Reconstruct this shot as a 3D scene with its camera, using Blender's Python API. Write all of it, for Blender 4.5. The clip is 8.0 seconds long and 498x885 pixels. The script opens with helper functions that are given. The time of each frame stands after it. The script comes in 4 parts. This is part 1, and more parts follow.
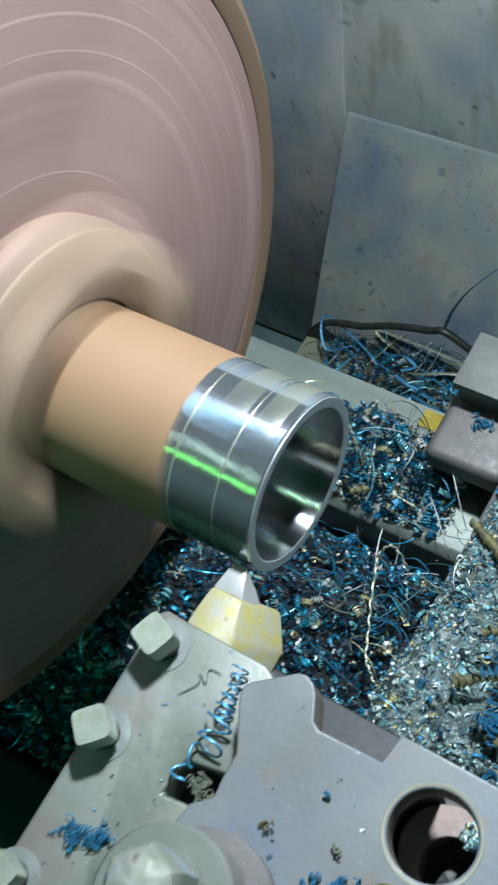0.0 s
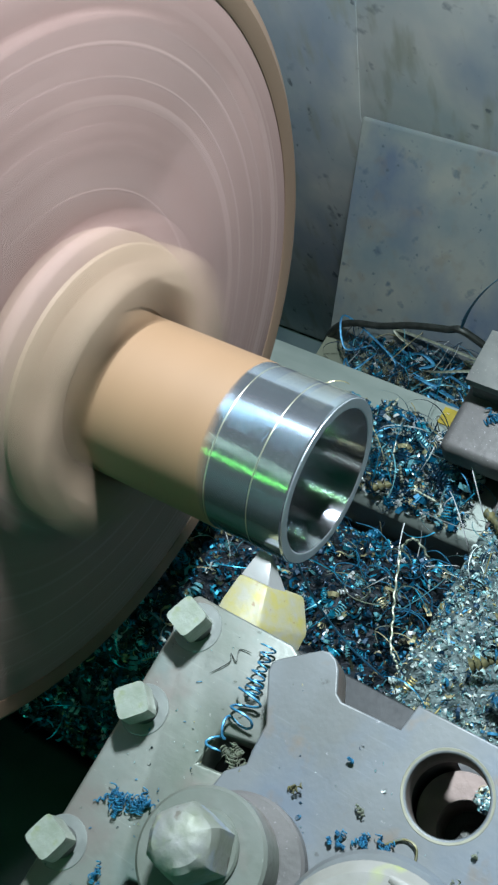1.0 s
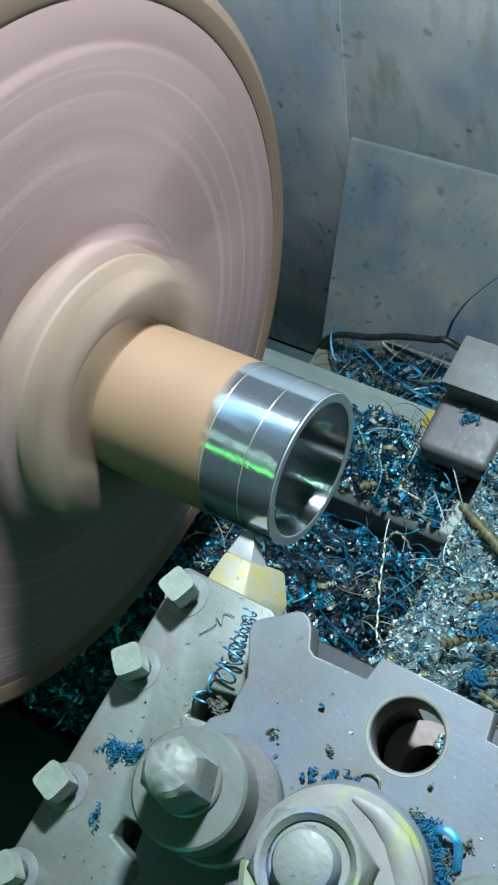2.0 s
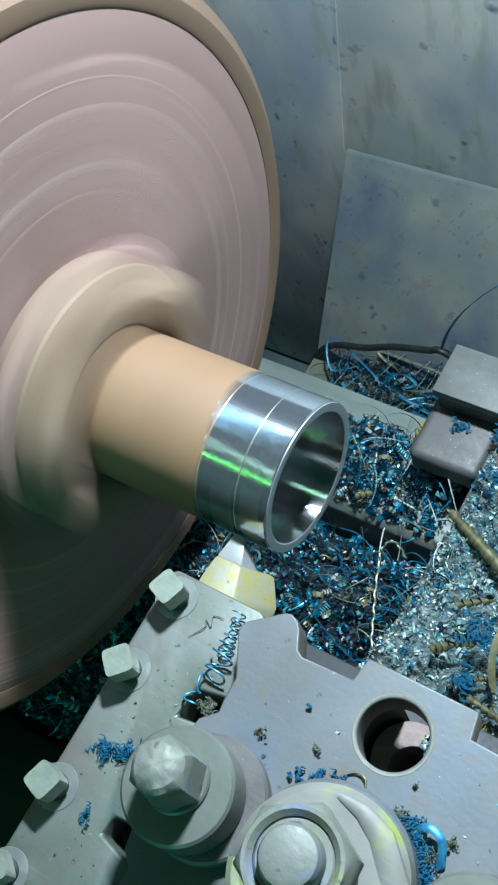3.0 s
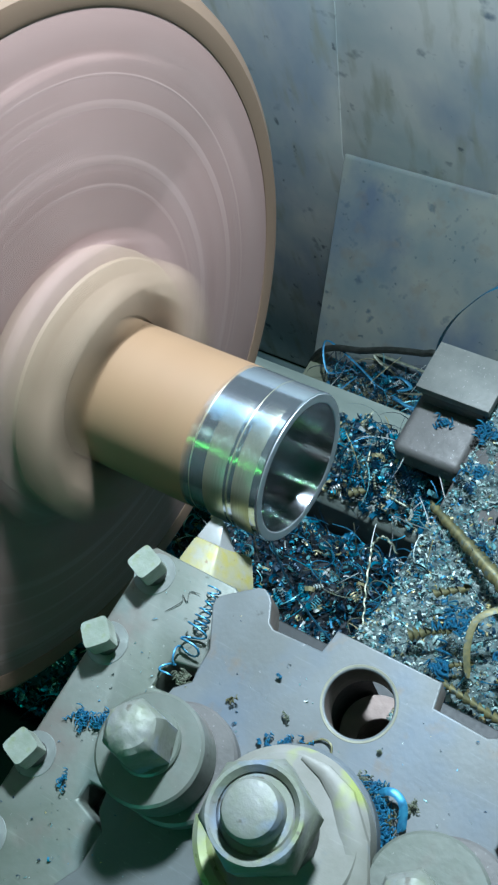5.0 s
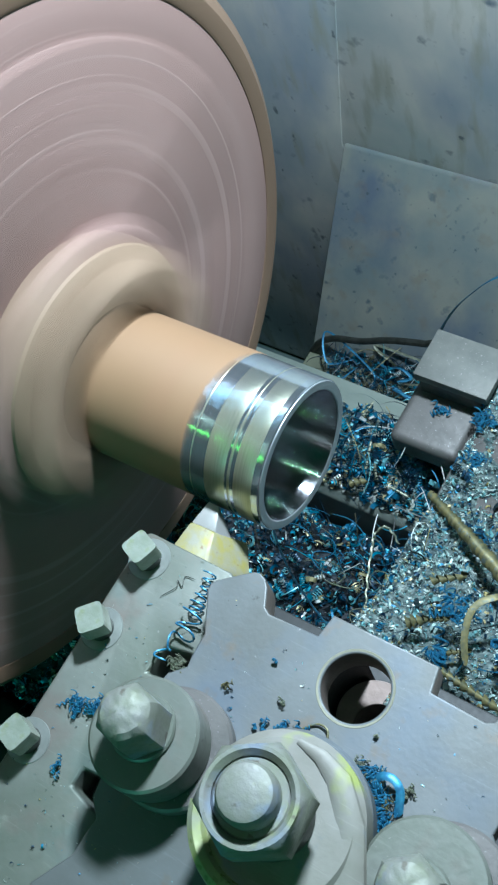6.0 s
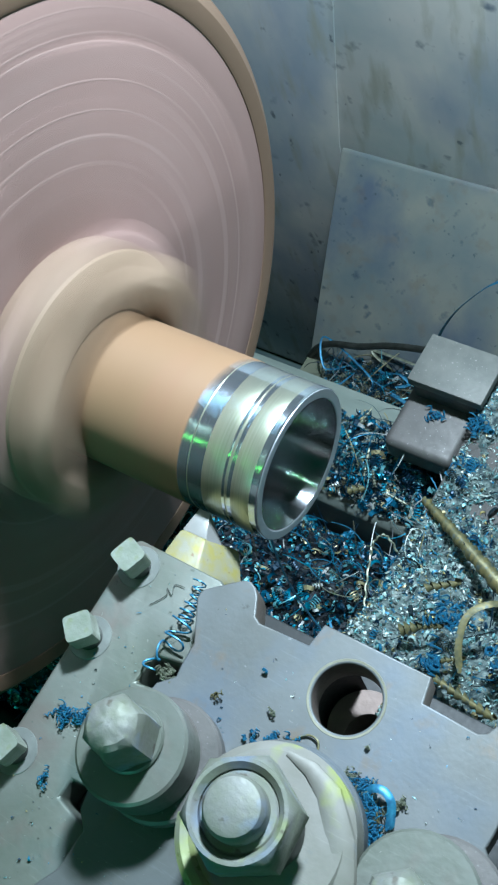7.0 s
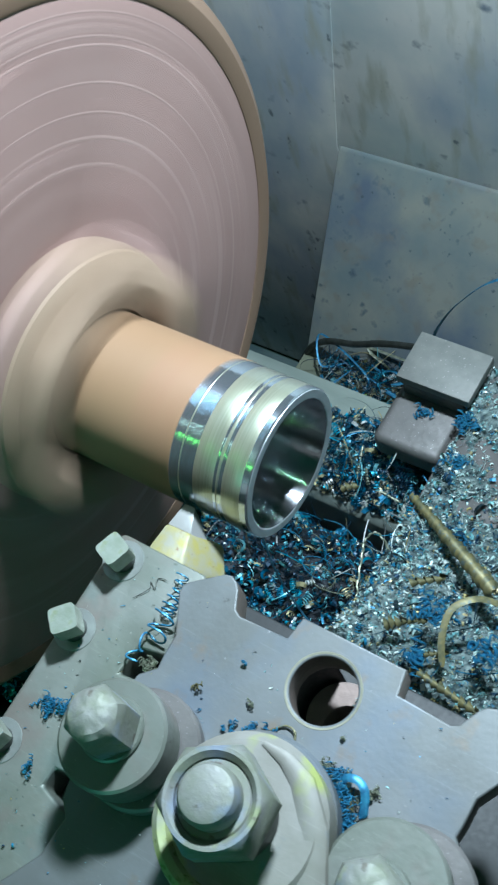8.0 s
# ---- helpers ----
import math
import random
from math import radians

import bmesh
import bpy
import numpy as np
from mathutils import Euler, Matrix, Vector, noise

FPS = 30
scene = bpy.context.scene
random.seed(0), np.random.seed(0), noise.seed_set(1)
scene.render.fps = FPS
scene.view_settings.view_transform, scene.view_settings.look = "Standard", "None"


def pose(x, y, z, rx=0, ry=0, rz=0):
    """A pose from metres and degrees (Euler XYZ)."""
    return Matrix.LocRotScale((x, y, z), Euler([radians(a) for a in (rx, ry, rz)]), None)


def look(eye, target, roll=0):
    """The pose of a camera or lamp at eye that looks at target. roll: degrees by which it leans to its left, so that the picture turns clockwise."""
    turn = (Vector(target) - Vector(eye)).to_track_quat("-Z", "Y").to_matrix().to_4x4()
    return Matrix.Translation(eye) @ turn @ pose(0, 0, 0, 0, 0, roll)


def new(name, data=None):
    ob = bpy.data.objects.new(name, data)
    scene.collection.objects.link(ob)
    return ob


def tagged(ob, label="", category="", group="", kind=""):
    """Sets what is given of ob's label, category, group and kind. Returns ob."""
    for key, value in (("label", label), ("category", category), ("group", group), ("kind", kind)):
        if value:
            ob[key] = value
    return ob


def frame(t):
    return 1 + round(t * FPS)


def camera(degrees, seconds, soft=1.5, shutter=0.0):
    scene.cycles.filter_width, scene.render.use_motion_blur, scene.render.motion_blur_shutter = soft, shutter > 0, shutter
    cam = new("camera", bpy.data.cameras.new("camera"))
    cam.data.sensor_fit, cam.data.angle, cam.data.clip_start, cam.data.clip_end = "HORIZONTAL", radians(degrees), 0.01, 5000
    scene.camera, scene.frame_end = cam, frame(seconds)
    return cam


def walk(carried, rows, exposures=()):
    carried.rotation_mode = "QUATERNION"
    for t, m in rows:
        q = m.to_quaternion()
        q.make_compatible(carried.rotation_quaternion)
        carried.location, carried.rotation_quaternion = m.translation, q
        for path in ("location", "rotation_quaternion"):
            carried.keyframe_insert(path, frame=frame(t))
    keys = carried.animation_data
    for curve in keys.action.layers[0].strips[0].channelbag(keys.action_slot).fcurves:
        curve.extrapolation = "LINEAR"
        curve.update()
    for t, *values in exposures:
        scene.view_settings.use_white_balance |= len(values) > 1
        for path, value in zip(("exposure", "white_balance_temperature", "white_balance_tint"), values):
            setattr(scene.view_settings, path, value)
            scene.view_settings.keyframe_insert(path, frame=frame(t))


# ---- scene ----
FEED = 0.00413  # carriage feed towards the chuck, metres a second
ROWS = [
    (0.0, 0.1786, -0.1395, 0.4478, 27.287, 13.072, 31.475),
    (0.5, 0.1850, -0.1499, 0.4695, 27.406, 13.811, 31.654),
    (1.0, 0.1865, -0.1513, 0.4769, 27.146, 14.304, 31.125),
    (1.5, 0.2106, -0.1696, 0.5021, 27.580, 14.560, 30.638),
    (3.0, 0.2178, -0.1781, 0.5178, 28.568, 14.062, 30.705),
    (3.5, 0.2181, -0.1829, 0.5192, 28.897, 13.939, 30.956),
    (4.0, 0.2267, -0.1879, 0.5246, 29.186, 13.876, 31.289),
    (4.5, 0.2314, -0.1881, 0.5259, 29.282, 13.749, 31.345),
    (6.0, 0.2265, -0.1903, 0.5165, 28.793, 13.638, 31.132),
    (6.5, 0.2275, -0.1910, 0.5178, 28.827, 13.480, 31.346),
    (7.0, 0.2217, -0.1859, 0.5113, 28.974, 13.469, 31.077),
    (7.5, 0.2218, -0.1862, 0.5094, 28.813, 13.408, 31.175),
    (8.0, 0.2282, -0.1839, 0.5182, 28.751, 13.310, 31.356),
]
cam = camera(25.75, 8.0, soft=2.3, shutter=1.0)
walk(cam, [(t, pose(x, y, z, rx, ry, rz)) for t, x, y, z, rx, ry, rz in ROWS],
     exposures=[(0.0, 0.42, 5900, 9), (1.0, 0.42, 5850, 7), (1.6, 0.42, 5500, 4), (8.0, 0.42, 5450, 3)])

# ---- world and lights (lathe axis is the x axis through the origin, y to the back, z up) ----
FLOOR_Z, CEIL_Z = -1.15, 2.0
world = bpy.data.worlds.new("world")
scene.world = world
world.use_nodes = True
world.node_tree.nodes["Background"].inputs[0].default_value = (0.55, 0.75, 0.9, 1)
world.node_tree.nodes["Background"].inputs[1].default_value = 0.2


def area_light(name, eye, target, roll, sx, sy, watts, colour):
    data = bpy.data.lights.new(name, "AREA")
    data.shape, data.size, data.size_y, data.energy, data.color = "RECTANGLE", sx, sy, watts, colour
    ob = new(name, data)
    ob.matrix_world = look(eye, target, roll)
    return ob


LAMPS = [
    # eye, target, roll, long side, short side, watts, colour
    ("work_lamp_light", (0.06, 0.38, 0.76), (0.0, -0.02, -0.1), 0, 0.09, 0.07, 17.5, (0.97, 1.0, 1.0)),
    ("ceiling_lamp_light", (-1.1, 0.55, 1.92), (-0.2, 0.3, -0.2), 0, 1.5, 0.045, 1.5, (0.5, 0.86, 1.0)),
    ("front_tube_light", (-1.2, -1.55, 1.6), (0, 0, 0), 0, 1.8, 0.022, 1.6, (0.25, 1.0, 0.12)),
    ("front_lamp_light", (-1.2, -0.80, 1.88), (0, 0, 0), 0, 1.8, 0.012, 0.8, (0.75, 1.0, 0.7)),
    ("right_lamp_light", (1.3, -0.45, 1.9), (1.27, -0.43, 0), 90, 1.8, 0.014, 1.5, (0.75, 0.95, 1.0)),
    ("right_tube_light", (1.3, 0.25, 1.9), (1.27, 0.24, 0), 90, 1.8, 0.011, 1.3, (0.4, 1.0, 0.25)),
    # Green fill added to tint the shadows; no such window is known.
    ("green_fill_light", (0.35, -2.5, 0.75), (0, 0.6, -0.5), 0, 1.7, 1.2, 9.0, (0.02, 1.0, 0.5)),
]
for name, eye, target, roll, sx, sy, watts, colour in LAMPS:
    area_light(name, eye, target, roll, sx, sy, watts, colour)


# ---- materials ----
def rgb(c):
    return (c[0], c[1], c[2], 1)


def material(name, base, base2=None, rough=0.5, metal=0.0, scale=40.0, bump=0.1, fine=400.0, stretch=(1, 1, 1), spots=None, spot_scale=25.0, rough_var=0.12, spot_at=0.62, brushed=0.0, soft=0.06, stain=None, scratch=0.0):
    """stain: colour, scale, threshold, softness and stretch of a broad second stain; scratch: how far fine scratches lighten the colour."""
    m = bpy.data.materials.new(name)
    m.use_nodes = True
    nt = m.node_tree
    n, l = nt.nodes, nt.links
    b = n["Principled BSDF"]
    tc = n.new("ShaderNodeTexCoord")
    mp = n.new("ShaderNodeMapping")
    mp.inputs["Scale"].default_value = stretch
    l.new(tc.outputs["Object"], mp.inputs["Vector"])
    big = n.new("ShaderNodeTexNoise")
    big.inputs["Scale"].default_value, big.inputs["Detail"].default_value = scale, 6
    l.new(mp.outputs[0], big.inputs["Vector"])
    sm = n.new("ShaderNodeTexNoise")
    sm.inputs["Scale"].default_value, sm.inputs["Detail"].default_value = fine, 4
    l.new(mp.outputs[0], sm.inputs["Vector"])
    ramp = n.new("ShaderNodeValToRGB")
    b2 = base2 or tuple(c * 0.7 for c in base)
    ramp.color_ramp.elements[0].color, ramp.color_ramp.elements[1].color = rgb(b2), rgb(base)
    ramp.color_ramp.elements[0].position, ramp.color_ramp.elements[1].position = 0.35, 0.65
    l.new(big.outputs["Fac"], ramp.inputs[0])
    col = ramp.outputs[0]
    if spots:
        sp = n.new("ShaderNodeTexNoise")
        sp.inputs["Scale"].default_value, sp.inputs["Detail"].default_value = spot_scale, 3
        l.new(tc.outputs["Object"], sp.inputs["Vector"])
        r2 = n.new("ShaderNodeValToRGB")
        r2.color_ramp.elements[0].position, r2.color_ramp.elements[1].position = spot_at, spot_at + soft
        l.new(sp.outputs["Fac"], r2.inputs[0])
        mix = n.new("ShaderNodeMix")
        mix.data_type = "RGBA"
        l.new(r2.outputs[0], mix.inputs[0])
        l.new(col, mix.inputs[6])
        mix.inputs[7].default_value = rgb(spots)
        col = mix.outputs[2]

    def mask(mix_in, colour, size, at, wide, axes, detail, turn=0.0):
        mp2 = n.new("ShaderNodeMapping")
        mp2.inputs["Scale"].default_value, mp2.inputs["Rotation"].default_value = axes, (0, 0, turn)
        l.new(tc.outputs["Object"], mp2.inputs["Vector"])
        no = n.new("ShaderNodeTexNoise")
        no.inputs["Scale"].default_value, no.inputs["Detail"].default_value = size, detail
        l.new(mp2.outputs[0], no.inputs["Vector"])
        mr2 = n.new("ShaderNodeMapRange")
        mr2.inputs[1].default_value, mr2.inputs[2].default_value = at, at + wide
        mr2.inputs[4].default_value = colour[3] if len(colour) > 3 else 1.0
        l.new(no.outputs["Fac"], mr2.inputs[0])
        mx = n.new("ShaderNodeMix")
        mx.data_type = "RGBA"
        l.new(mr2.outputs[0], mx.inputs[0])
        l.new(mix_in, mx.inputs[6])
        mx.inputs[7].default_value = rgb(colour)
        return mx.outputs[2]

    for colour, size, at, wide, axes in (stain or ()):
        col = mask(col, colour, size, at, wide, axes, 5)
    if scratch:
        light = tuple(min(0.9, c * 1.9) for c in base)
        col = mask(col, light + (scratch,), 90, 0.66, 0.05, (0.6, 9, 1), 2, 0.6)
        col = mask(col, light + (scratch,), 80, 0.67, 0.05, (0.7, 11, 1), 2, -0.35)
    l.new(col, b.inputs["Base Color"])
    mr = n.new("ShaderNodeMapRange")
    mr.inputs[3].default_value, mr.inputs[4].default_value = max(0.03, rough - rough_var), min(1, rough + rough_var)
    l.new(sm.outputs["Fac"], mr.inputs[0])
    l.new(mr.outputs[0], b.inputs["Roughness"])
    b.inputs["Metallic"].default_value = metal
    if brushed:
        tg = n.new("ShaderNodeTangent")
        tg.direction_type, tg.axis = "RADIAL", "X"
        l.new(tg.outputs[0], b.inputs["Tangent"])
        b.inputs["Anisotropic"].default_value, b.inputs["Anisotropic Rotation"].default_value = brushed, 0.25
    if bump:
        bp = n.new("ShaderNodeBump")
        bp.inputs["Strength"].default_value, bp.inputs["Distance"].default_value = bump, 0.001
        l.new(sm.outputs["Fac"], bp.inputs["Height"])
        l.new(bp.outputs[0], b.inputs["Normal"])
    return m


def chip_material(name, stops, rough=0.35, metal=0.85):
    """Swarf: each chip has a tone of its own."""
    m = bpy.data.materials.new(name)
    m.use_nodes = True
    nt = m.node_tree
    n, l = nt.nodes, nt.links
    b = n["Principled BSDF"]
    g = n.new("ShaderNodeNewGeometry")
    ramp = n.new("ShaderNodeValToRGB")
    ramp.color_ramp.interpolation = "CONSTANT"
    els = ramp.color_ramp.elements
    while len(els) < len(stops):
        els.new(0.5)
    for e, (p, c) in zip(els, stops):
        e.position, e.color = p, rgb(c)
    l.new(g.outputs["Random Per Island"], ramp.inputs[0])
    no = n.new("ShaderNodeTexNoise")
    no.inputs["Scale"].default_value = 300
    tc = n.new("ShaderNodeTexCoord")
    l.new(tc.outputs["Object"], no.inputs["Vector"])
    hsv = n.new("ShaderNodeHueSaturation")
    mr = n.new("ShaderNodeMapRange")
    mr.inputs[3].default_value, mr.inputs[4].default_value = 0.5, 1.4
    l.new(no.outputs["Fac"], mr.inputs[0])
    l.new(mr.outputs[0], hsv.inputs["Value"])
    l.new(ramp.outputs[0], hsv.inputs["Color"])
    l.new(hsv.outputs[0], b.inputs["Base Color"])
    b.inputs["Metallic"].default_value, b.inputs["Roughness"].default_value = metal, rough
    return m


def glow(name, colour, strength):
    m = bpy.data.materials.new(name)
    m.use_nodes = True
    b = m.node_tree.nodes["Principled BSDF"]
    b.inputs["Emission Color"].default_value, b.inputs["Emission Strength"].default_value = rgb(colour), strength
    return m


M_CHUCK = material("weathered_chuck_steel", (0.305, 0.2024, 0.1789), (0.2356, 0.1512, 0.133), rough=0.75, metal=0.05, scale=34, fine=250, bump=0.0, spots=(0.3674, 0.2773, 0.253), spot_scale=26, spot_at=0.6)
M_CHUCK_LIGHT = material("pale_chuck_steel", (0.3845, 0.2721, 0.243), (0.3191, 0.2176, 0.1922), rough=0.65, metal=0.05, scale=25)
M_JAW = material("jaw_steel", (0.2547, 0.1832, 0.1268), (0.1922, 0.1341, 0.0894), rough=0.72, metal=0.05, scale=40)
M_RAW = material("raw_brown_tube", (0.2592, 0.162, 0.0913), (0.212, 0.1296, 0.0695), rough=0.6, metal=0.0, scale=20, fine=300, bump=0.05, stain=(((0.2592, 0.1178, 0.0766, 0.5), 16, 0.54, 0.14, (1, 0.3, 0.3)),))
M_BRIGHT = material("turned_bright_steel", (0.7, 0.76, 0.84), (0.6, 0.66, 0.75), rough=0.15, metal=0.93, scale=30, fine=60, stretch=(60, 0.4, 0.4), bump=0.0, rough_var=0.05, brushed=0.8)
M_RIM = material("tan_rim", (0.1962, 0.13, 0.0875), (0.1591, 0.1034, 0.0664), rough=0.6, metal=0.1, scale=25)
M_BORE = material("bored_bright_steel", (0.90, 0.93, 0.97), (0.8, 0.84, 0.9), rough=0.14, metal=1.0, scale=30, fine=60, stretch=(60, 0.4, 0.4), bump=0.0, rough_var=0.03)
M_MATTE = material("matte_turned_steel", (0.48, 0.496, 0.384), (0.384, 0.408, 0.304), rough=0.34, metal=0.75, scale=30, fine=90, stretch=(60, 0.4, 0.4), bump=0.04)
M_FACE = material("faced_steel_end", (0.465, 0.495, 0.525), (0.4125, 0.45, 0.48), rough=0.42, metal=0.7, scale=60, bump=0.03)
M_PLATE = material("ground_steel_plate", (0.119, 0.1327, 0.1393), (0.0886, 0.0962, 0.0937), rough=0.5, metal=0.3, scale=22, fine=420, bump=0.07, spots=(0.2127, 0.2229, 0.2279), spot_scale=520, spot_at=0.73, soft=0.03, stain=(((0.0861, 0.114, 0.152), 17, 0.52, 0.22, (1, 1, 1)), ((0.1216, 0.1013, 0.076, 0.7), 70, 0.60, 0.12, (1, 1, 1)), ((0.0456, 0.0506, 0.0456, 0.8), 150, 0.70, 0.05, (1, 1, 1))), scratch=0.10)
# Brown edge colour, taken darker for the shade on the side walls.
M_PLATE_SIDE = material("brown_shaded_edge", (0.1178, 0.0961, 0.0837), (0.0806, 0.0682, 0.0589), rough=0.55, metal=0.3, scale=60)
M_BLOCK = material("oily_steel_block", (0.1512, 0.1654, 0.1494), (0.1027, 0.1198, 0.0981), rough=0.44, metal=0.35, scale=26, fine=350, bump=0.09, spots=(0.2168, 0.2282, 0.211), spot_scale=480, spot_at=0.72, soft=0.03, stain=(((0.1369, 0.1226, 0.1084, 0.8), 34, 0.52, 0.16, (1, 1, 1)), ((0.0856, 0.1369, 0.1312, 0.7), 22, 0.56, 0.14, (1, 1, 1)), ((0.0456, 0.0513, 0.0399, 0.8), 170, 0.70, 0.05, (1, 1, 1))), scratch=0.09)
M_BOLT = material("zinc_bolt", (0.2728, 0.3038, 0.2666), (0.2046, 0.2356, 0.186), rough=0.42, metal=0.4, scale=120, fine=600, bump=0.15, stain=(((0.186, 0.2232, 0.0992, 0.7), 130, 0.56, 0.12, (1, 1, 1)),))
M_HEX = material("dull_hex_steel", (0.1706, 0.1786, 0.176), (0.1333, 0.152, 0.112), rough=0.58, metal=0.2, scale=75, fine=400, bump=0.25, spots=(0.1813, 0.2133, 0.1066), spot_scale=70, spot_at=0.55, soft=0.14, stain=(((0.1493, 0.1866, 0.2506, 0.8), 60, 0.52, 0.12, (1, 1, 1)), ((0.0693, 0.064, 0.048, 0.8), 150, 0.62, 0.06, (1, 1, 1))), scratch=0.08)
M_COLLAR = material("oily_collar_steel", (0.1964, 0.1964, 0.1828), (0.1419, 0.1446, 0.1228), rough=0.6, metal=0.1, scale=45, fine=400, bump=0.12, spots=(0.2182, 0.2564, 0.0764), spot_scale=42, spot_at=0.54, soft=0.10, stain=(((0.1091, 0.1473, 0.1855, 0.7), 55, 0.58, 0.1, (1, 1, 1)),), scratch=0.09)
M_RUBBED = material("rubbed_steel", (0.2232, 0.2418, 0.2294), (0.186, 0.2046, 0.1922), rough=0.4, metal=0.5, scale=90)
M_BOSS = material("rusty_boss_steel", (0.2009, 0.154, 0.1339), (0.1607, 0.1238, 0.1071), rough=0.55, metal=0.1, scale=120, bump=0.2)
M_OIL = material("yellow_green_oily_edge", (0.2356, 0.279, 0.1054), (0.186, 0.217, 0.1054), rough=0.3, metal=0.1, scale=70, fine=300, stain=(((0.2108, 0.2232, 0.186, 0.8), 60, 0.56, 0.1, (1, 1, 1)),))
M_EDGE = material("rubbed_hole_edge", (0.1841, 0.1869, 0.1395), (0.1507, 0.1535, 0.1144), rough=0.6, metal=0.3, scale=150)
M_THREAD = material("dark_steel", (0.062, 0.0682, 0.062), (0.0372, 0.0434, 0.0372), rough=0.5, metal=0.6, scale=90)
M_CAST = material("grey_casting", (0.1147, 0.1116, 0.1085), (0.0775, 0.0775, 0.0744), rough=0.55, metal=0.3, scale=30, fine=220, bump=0.3, spots=(0.2232, 0.2232, 0.2294), spot_scale=560, spot_at=0.66)
M_CAP = material("speckled_cap_steel", (0.1388, 0.1439, 0.1337), (0.1035, 0.111, 0.1035), rough=0.6, metal=0.2, scale=60, fine=300, bump=0.2, spots=(0.2321, 0.2271, 0.2221), spot_scale=520, spot_at=0.66)
M_WAY = material("worn_bed_way", (0.255, 0.2925, 0.2625), (0.1725, 0.21, 0.1875), rough=0.42, metal=0.5, scale=25, fine=250, stretch=(0.3, 1, 1), bump=0.1)
# Dark iron; on some recessed parts this colour stands for shade.
M_DARK = material("dark_iron_and_shade", (0.0217, 0.0248, 0.026), (0.0124, 0.0155, 0.0167), rough=0.6, metal=0.2, scale=30)
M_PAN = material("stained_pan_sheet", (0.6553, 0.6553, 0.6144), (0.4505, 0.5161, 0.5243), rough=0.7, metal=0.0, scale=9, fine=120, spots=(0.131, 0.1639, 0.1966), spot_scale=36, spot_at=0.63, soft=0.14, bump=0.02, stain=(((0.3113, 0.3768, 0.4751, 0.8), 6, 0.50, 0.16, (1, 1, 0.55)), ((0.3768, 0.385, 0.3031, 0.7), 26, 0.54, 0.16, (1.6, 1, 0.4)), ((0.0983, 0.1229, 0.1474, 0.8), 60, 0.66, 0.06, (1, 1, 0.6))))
# Stains, with the panel's teal shade put into the base tint.
M_PAN2 = material("stained_shaded_panel", (0.2238, 0.2344, 0.2025), (0.1385, 0.1758, 0.1812), rough=0.7, metal=0.0, scale=12, fine=120, spots=(0.0533, 0.0852, 0.1119), spot_scale=48, spot_at=0.62, soft=0.14, bump=0.02, stain=(((0.0746, 0.1066, 0.1652, 0.8), 9, 0.50, 0.16, (1, 1, 0.6)), ((0.1598, 0.1279, 0.0906, 0.35), 40, 0.56, 0.14, (1, 1, 1)), ((0.0426, 0.0693, 0.0852, 0.8), 90, 0.66, 0.06, (1, 1, 1))))
M_PANFLOOR = material("oily_pan_floor", (0.176, 0.192, 0.136), (0.112, 0.128, 0.096), rough=0.5, scale=12, fine=150)
# Darker teal copy of the sheet, with the pan's shade in its colour.
M_PANDARK = material("shade_dark_sheet", (0.104, 0.152, 0.152), (0.056, 0.096, 0.104), rough=0.6, scale=8, fine=120, spots=(0.096, 0.144, 0.16), spot_scale=40, spot_at=0.58, soft=0.14)
# Unseen walls; their green is chosen to tint the bounced light.
M_ROOM = material("green_bounce_wall", (0.08, 0.14, 0.115), (0.055, 0.1, 0.08), rough=0.85, scale=3)
# Faint glow of the added fill pane.
M_FILL_GLOW = glow("fill_glow_pane", (0.5, 0.9, 1.0), 0.4)
M_CARBIDE = material("carbide_tip", (0.3224, 0.3286, 0.3224), (0.279, 0.2852, 0.279), rough=0.4, metal=0.2, scale=80)
M_TIN = material("straw_tempered_steel", (0.2728, 0.248, 0.0744), (0.248, 0.248, 0.1984), rough=0.55, metal=0.1, scale=150, bump=0.2, stain=(((0.1488, 0.0744, 0.0372, 0.7), 170, 0.66, 0.06, (1, 1, 1)),))
M_YELLOW = material("ochre_paint", (0.279, 0.2232, 0.0186), rough=0.5, scale=60)
M_GRIT = material("packed_swarf_grit", (0.1705, 0.2247, 0.217), (0.031, 0.0542, 0.062), rough=0.6, metal=0.4, scale=160, fine=700, bump=0.8)
# Near-black ground puts the shade between the chips into its colour.
M_GRIT_DARK = material("shaded_gap_swarf", (0.0217, 0.031, 0.0403), (0.005, 0.0074, 0.0112), rough=0.6, metal=0.4, scale=160, fine=700, bump=0.8)
M_BLUE_CHIP = material("blued_steel_chip", (0.048, 0.216, 0.352), (0.024, 0.104, 0.208), rough=0.42, metal=0.4, scale=260)
M_GOLD_CHIP = material("straw_coloured_chip", (0.1674, 0.1507, 0.0614), (0.0725, 0.0781, 0.0418), rough=0.52, metal=0.4, scale=160, stain=(((0.0558, 0.0949, 0.1116, 0.7), 190, 0.55, 0.1, (1, 1, 1)),))
M_PALE_CHIP = material("pale_steel_chip", (0.2805, 0.2996, 0.2295), (0.1403, 0.1658, 0.1211), rough=0.42, metal=0.5, scale=200)
M_SWARF_BLUE = chip_material("blue_swarf", [(0, (0.0047, 0.0277, 0.0554)), (0.30, (0.0095, 0.103, 0.1901)), (0.55, (0.0238, 0.2376, 0.3643)), (0.70, (0.1584, 0.396, 0.4435)), (0.82, (0.0634, 0.0634, 0.0396)), (0.86, (0.396, 0.3643, 0.2059)), (0.92, (0.594, 0.6336, 0.6336))], rough=0.4, metal=0.45)
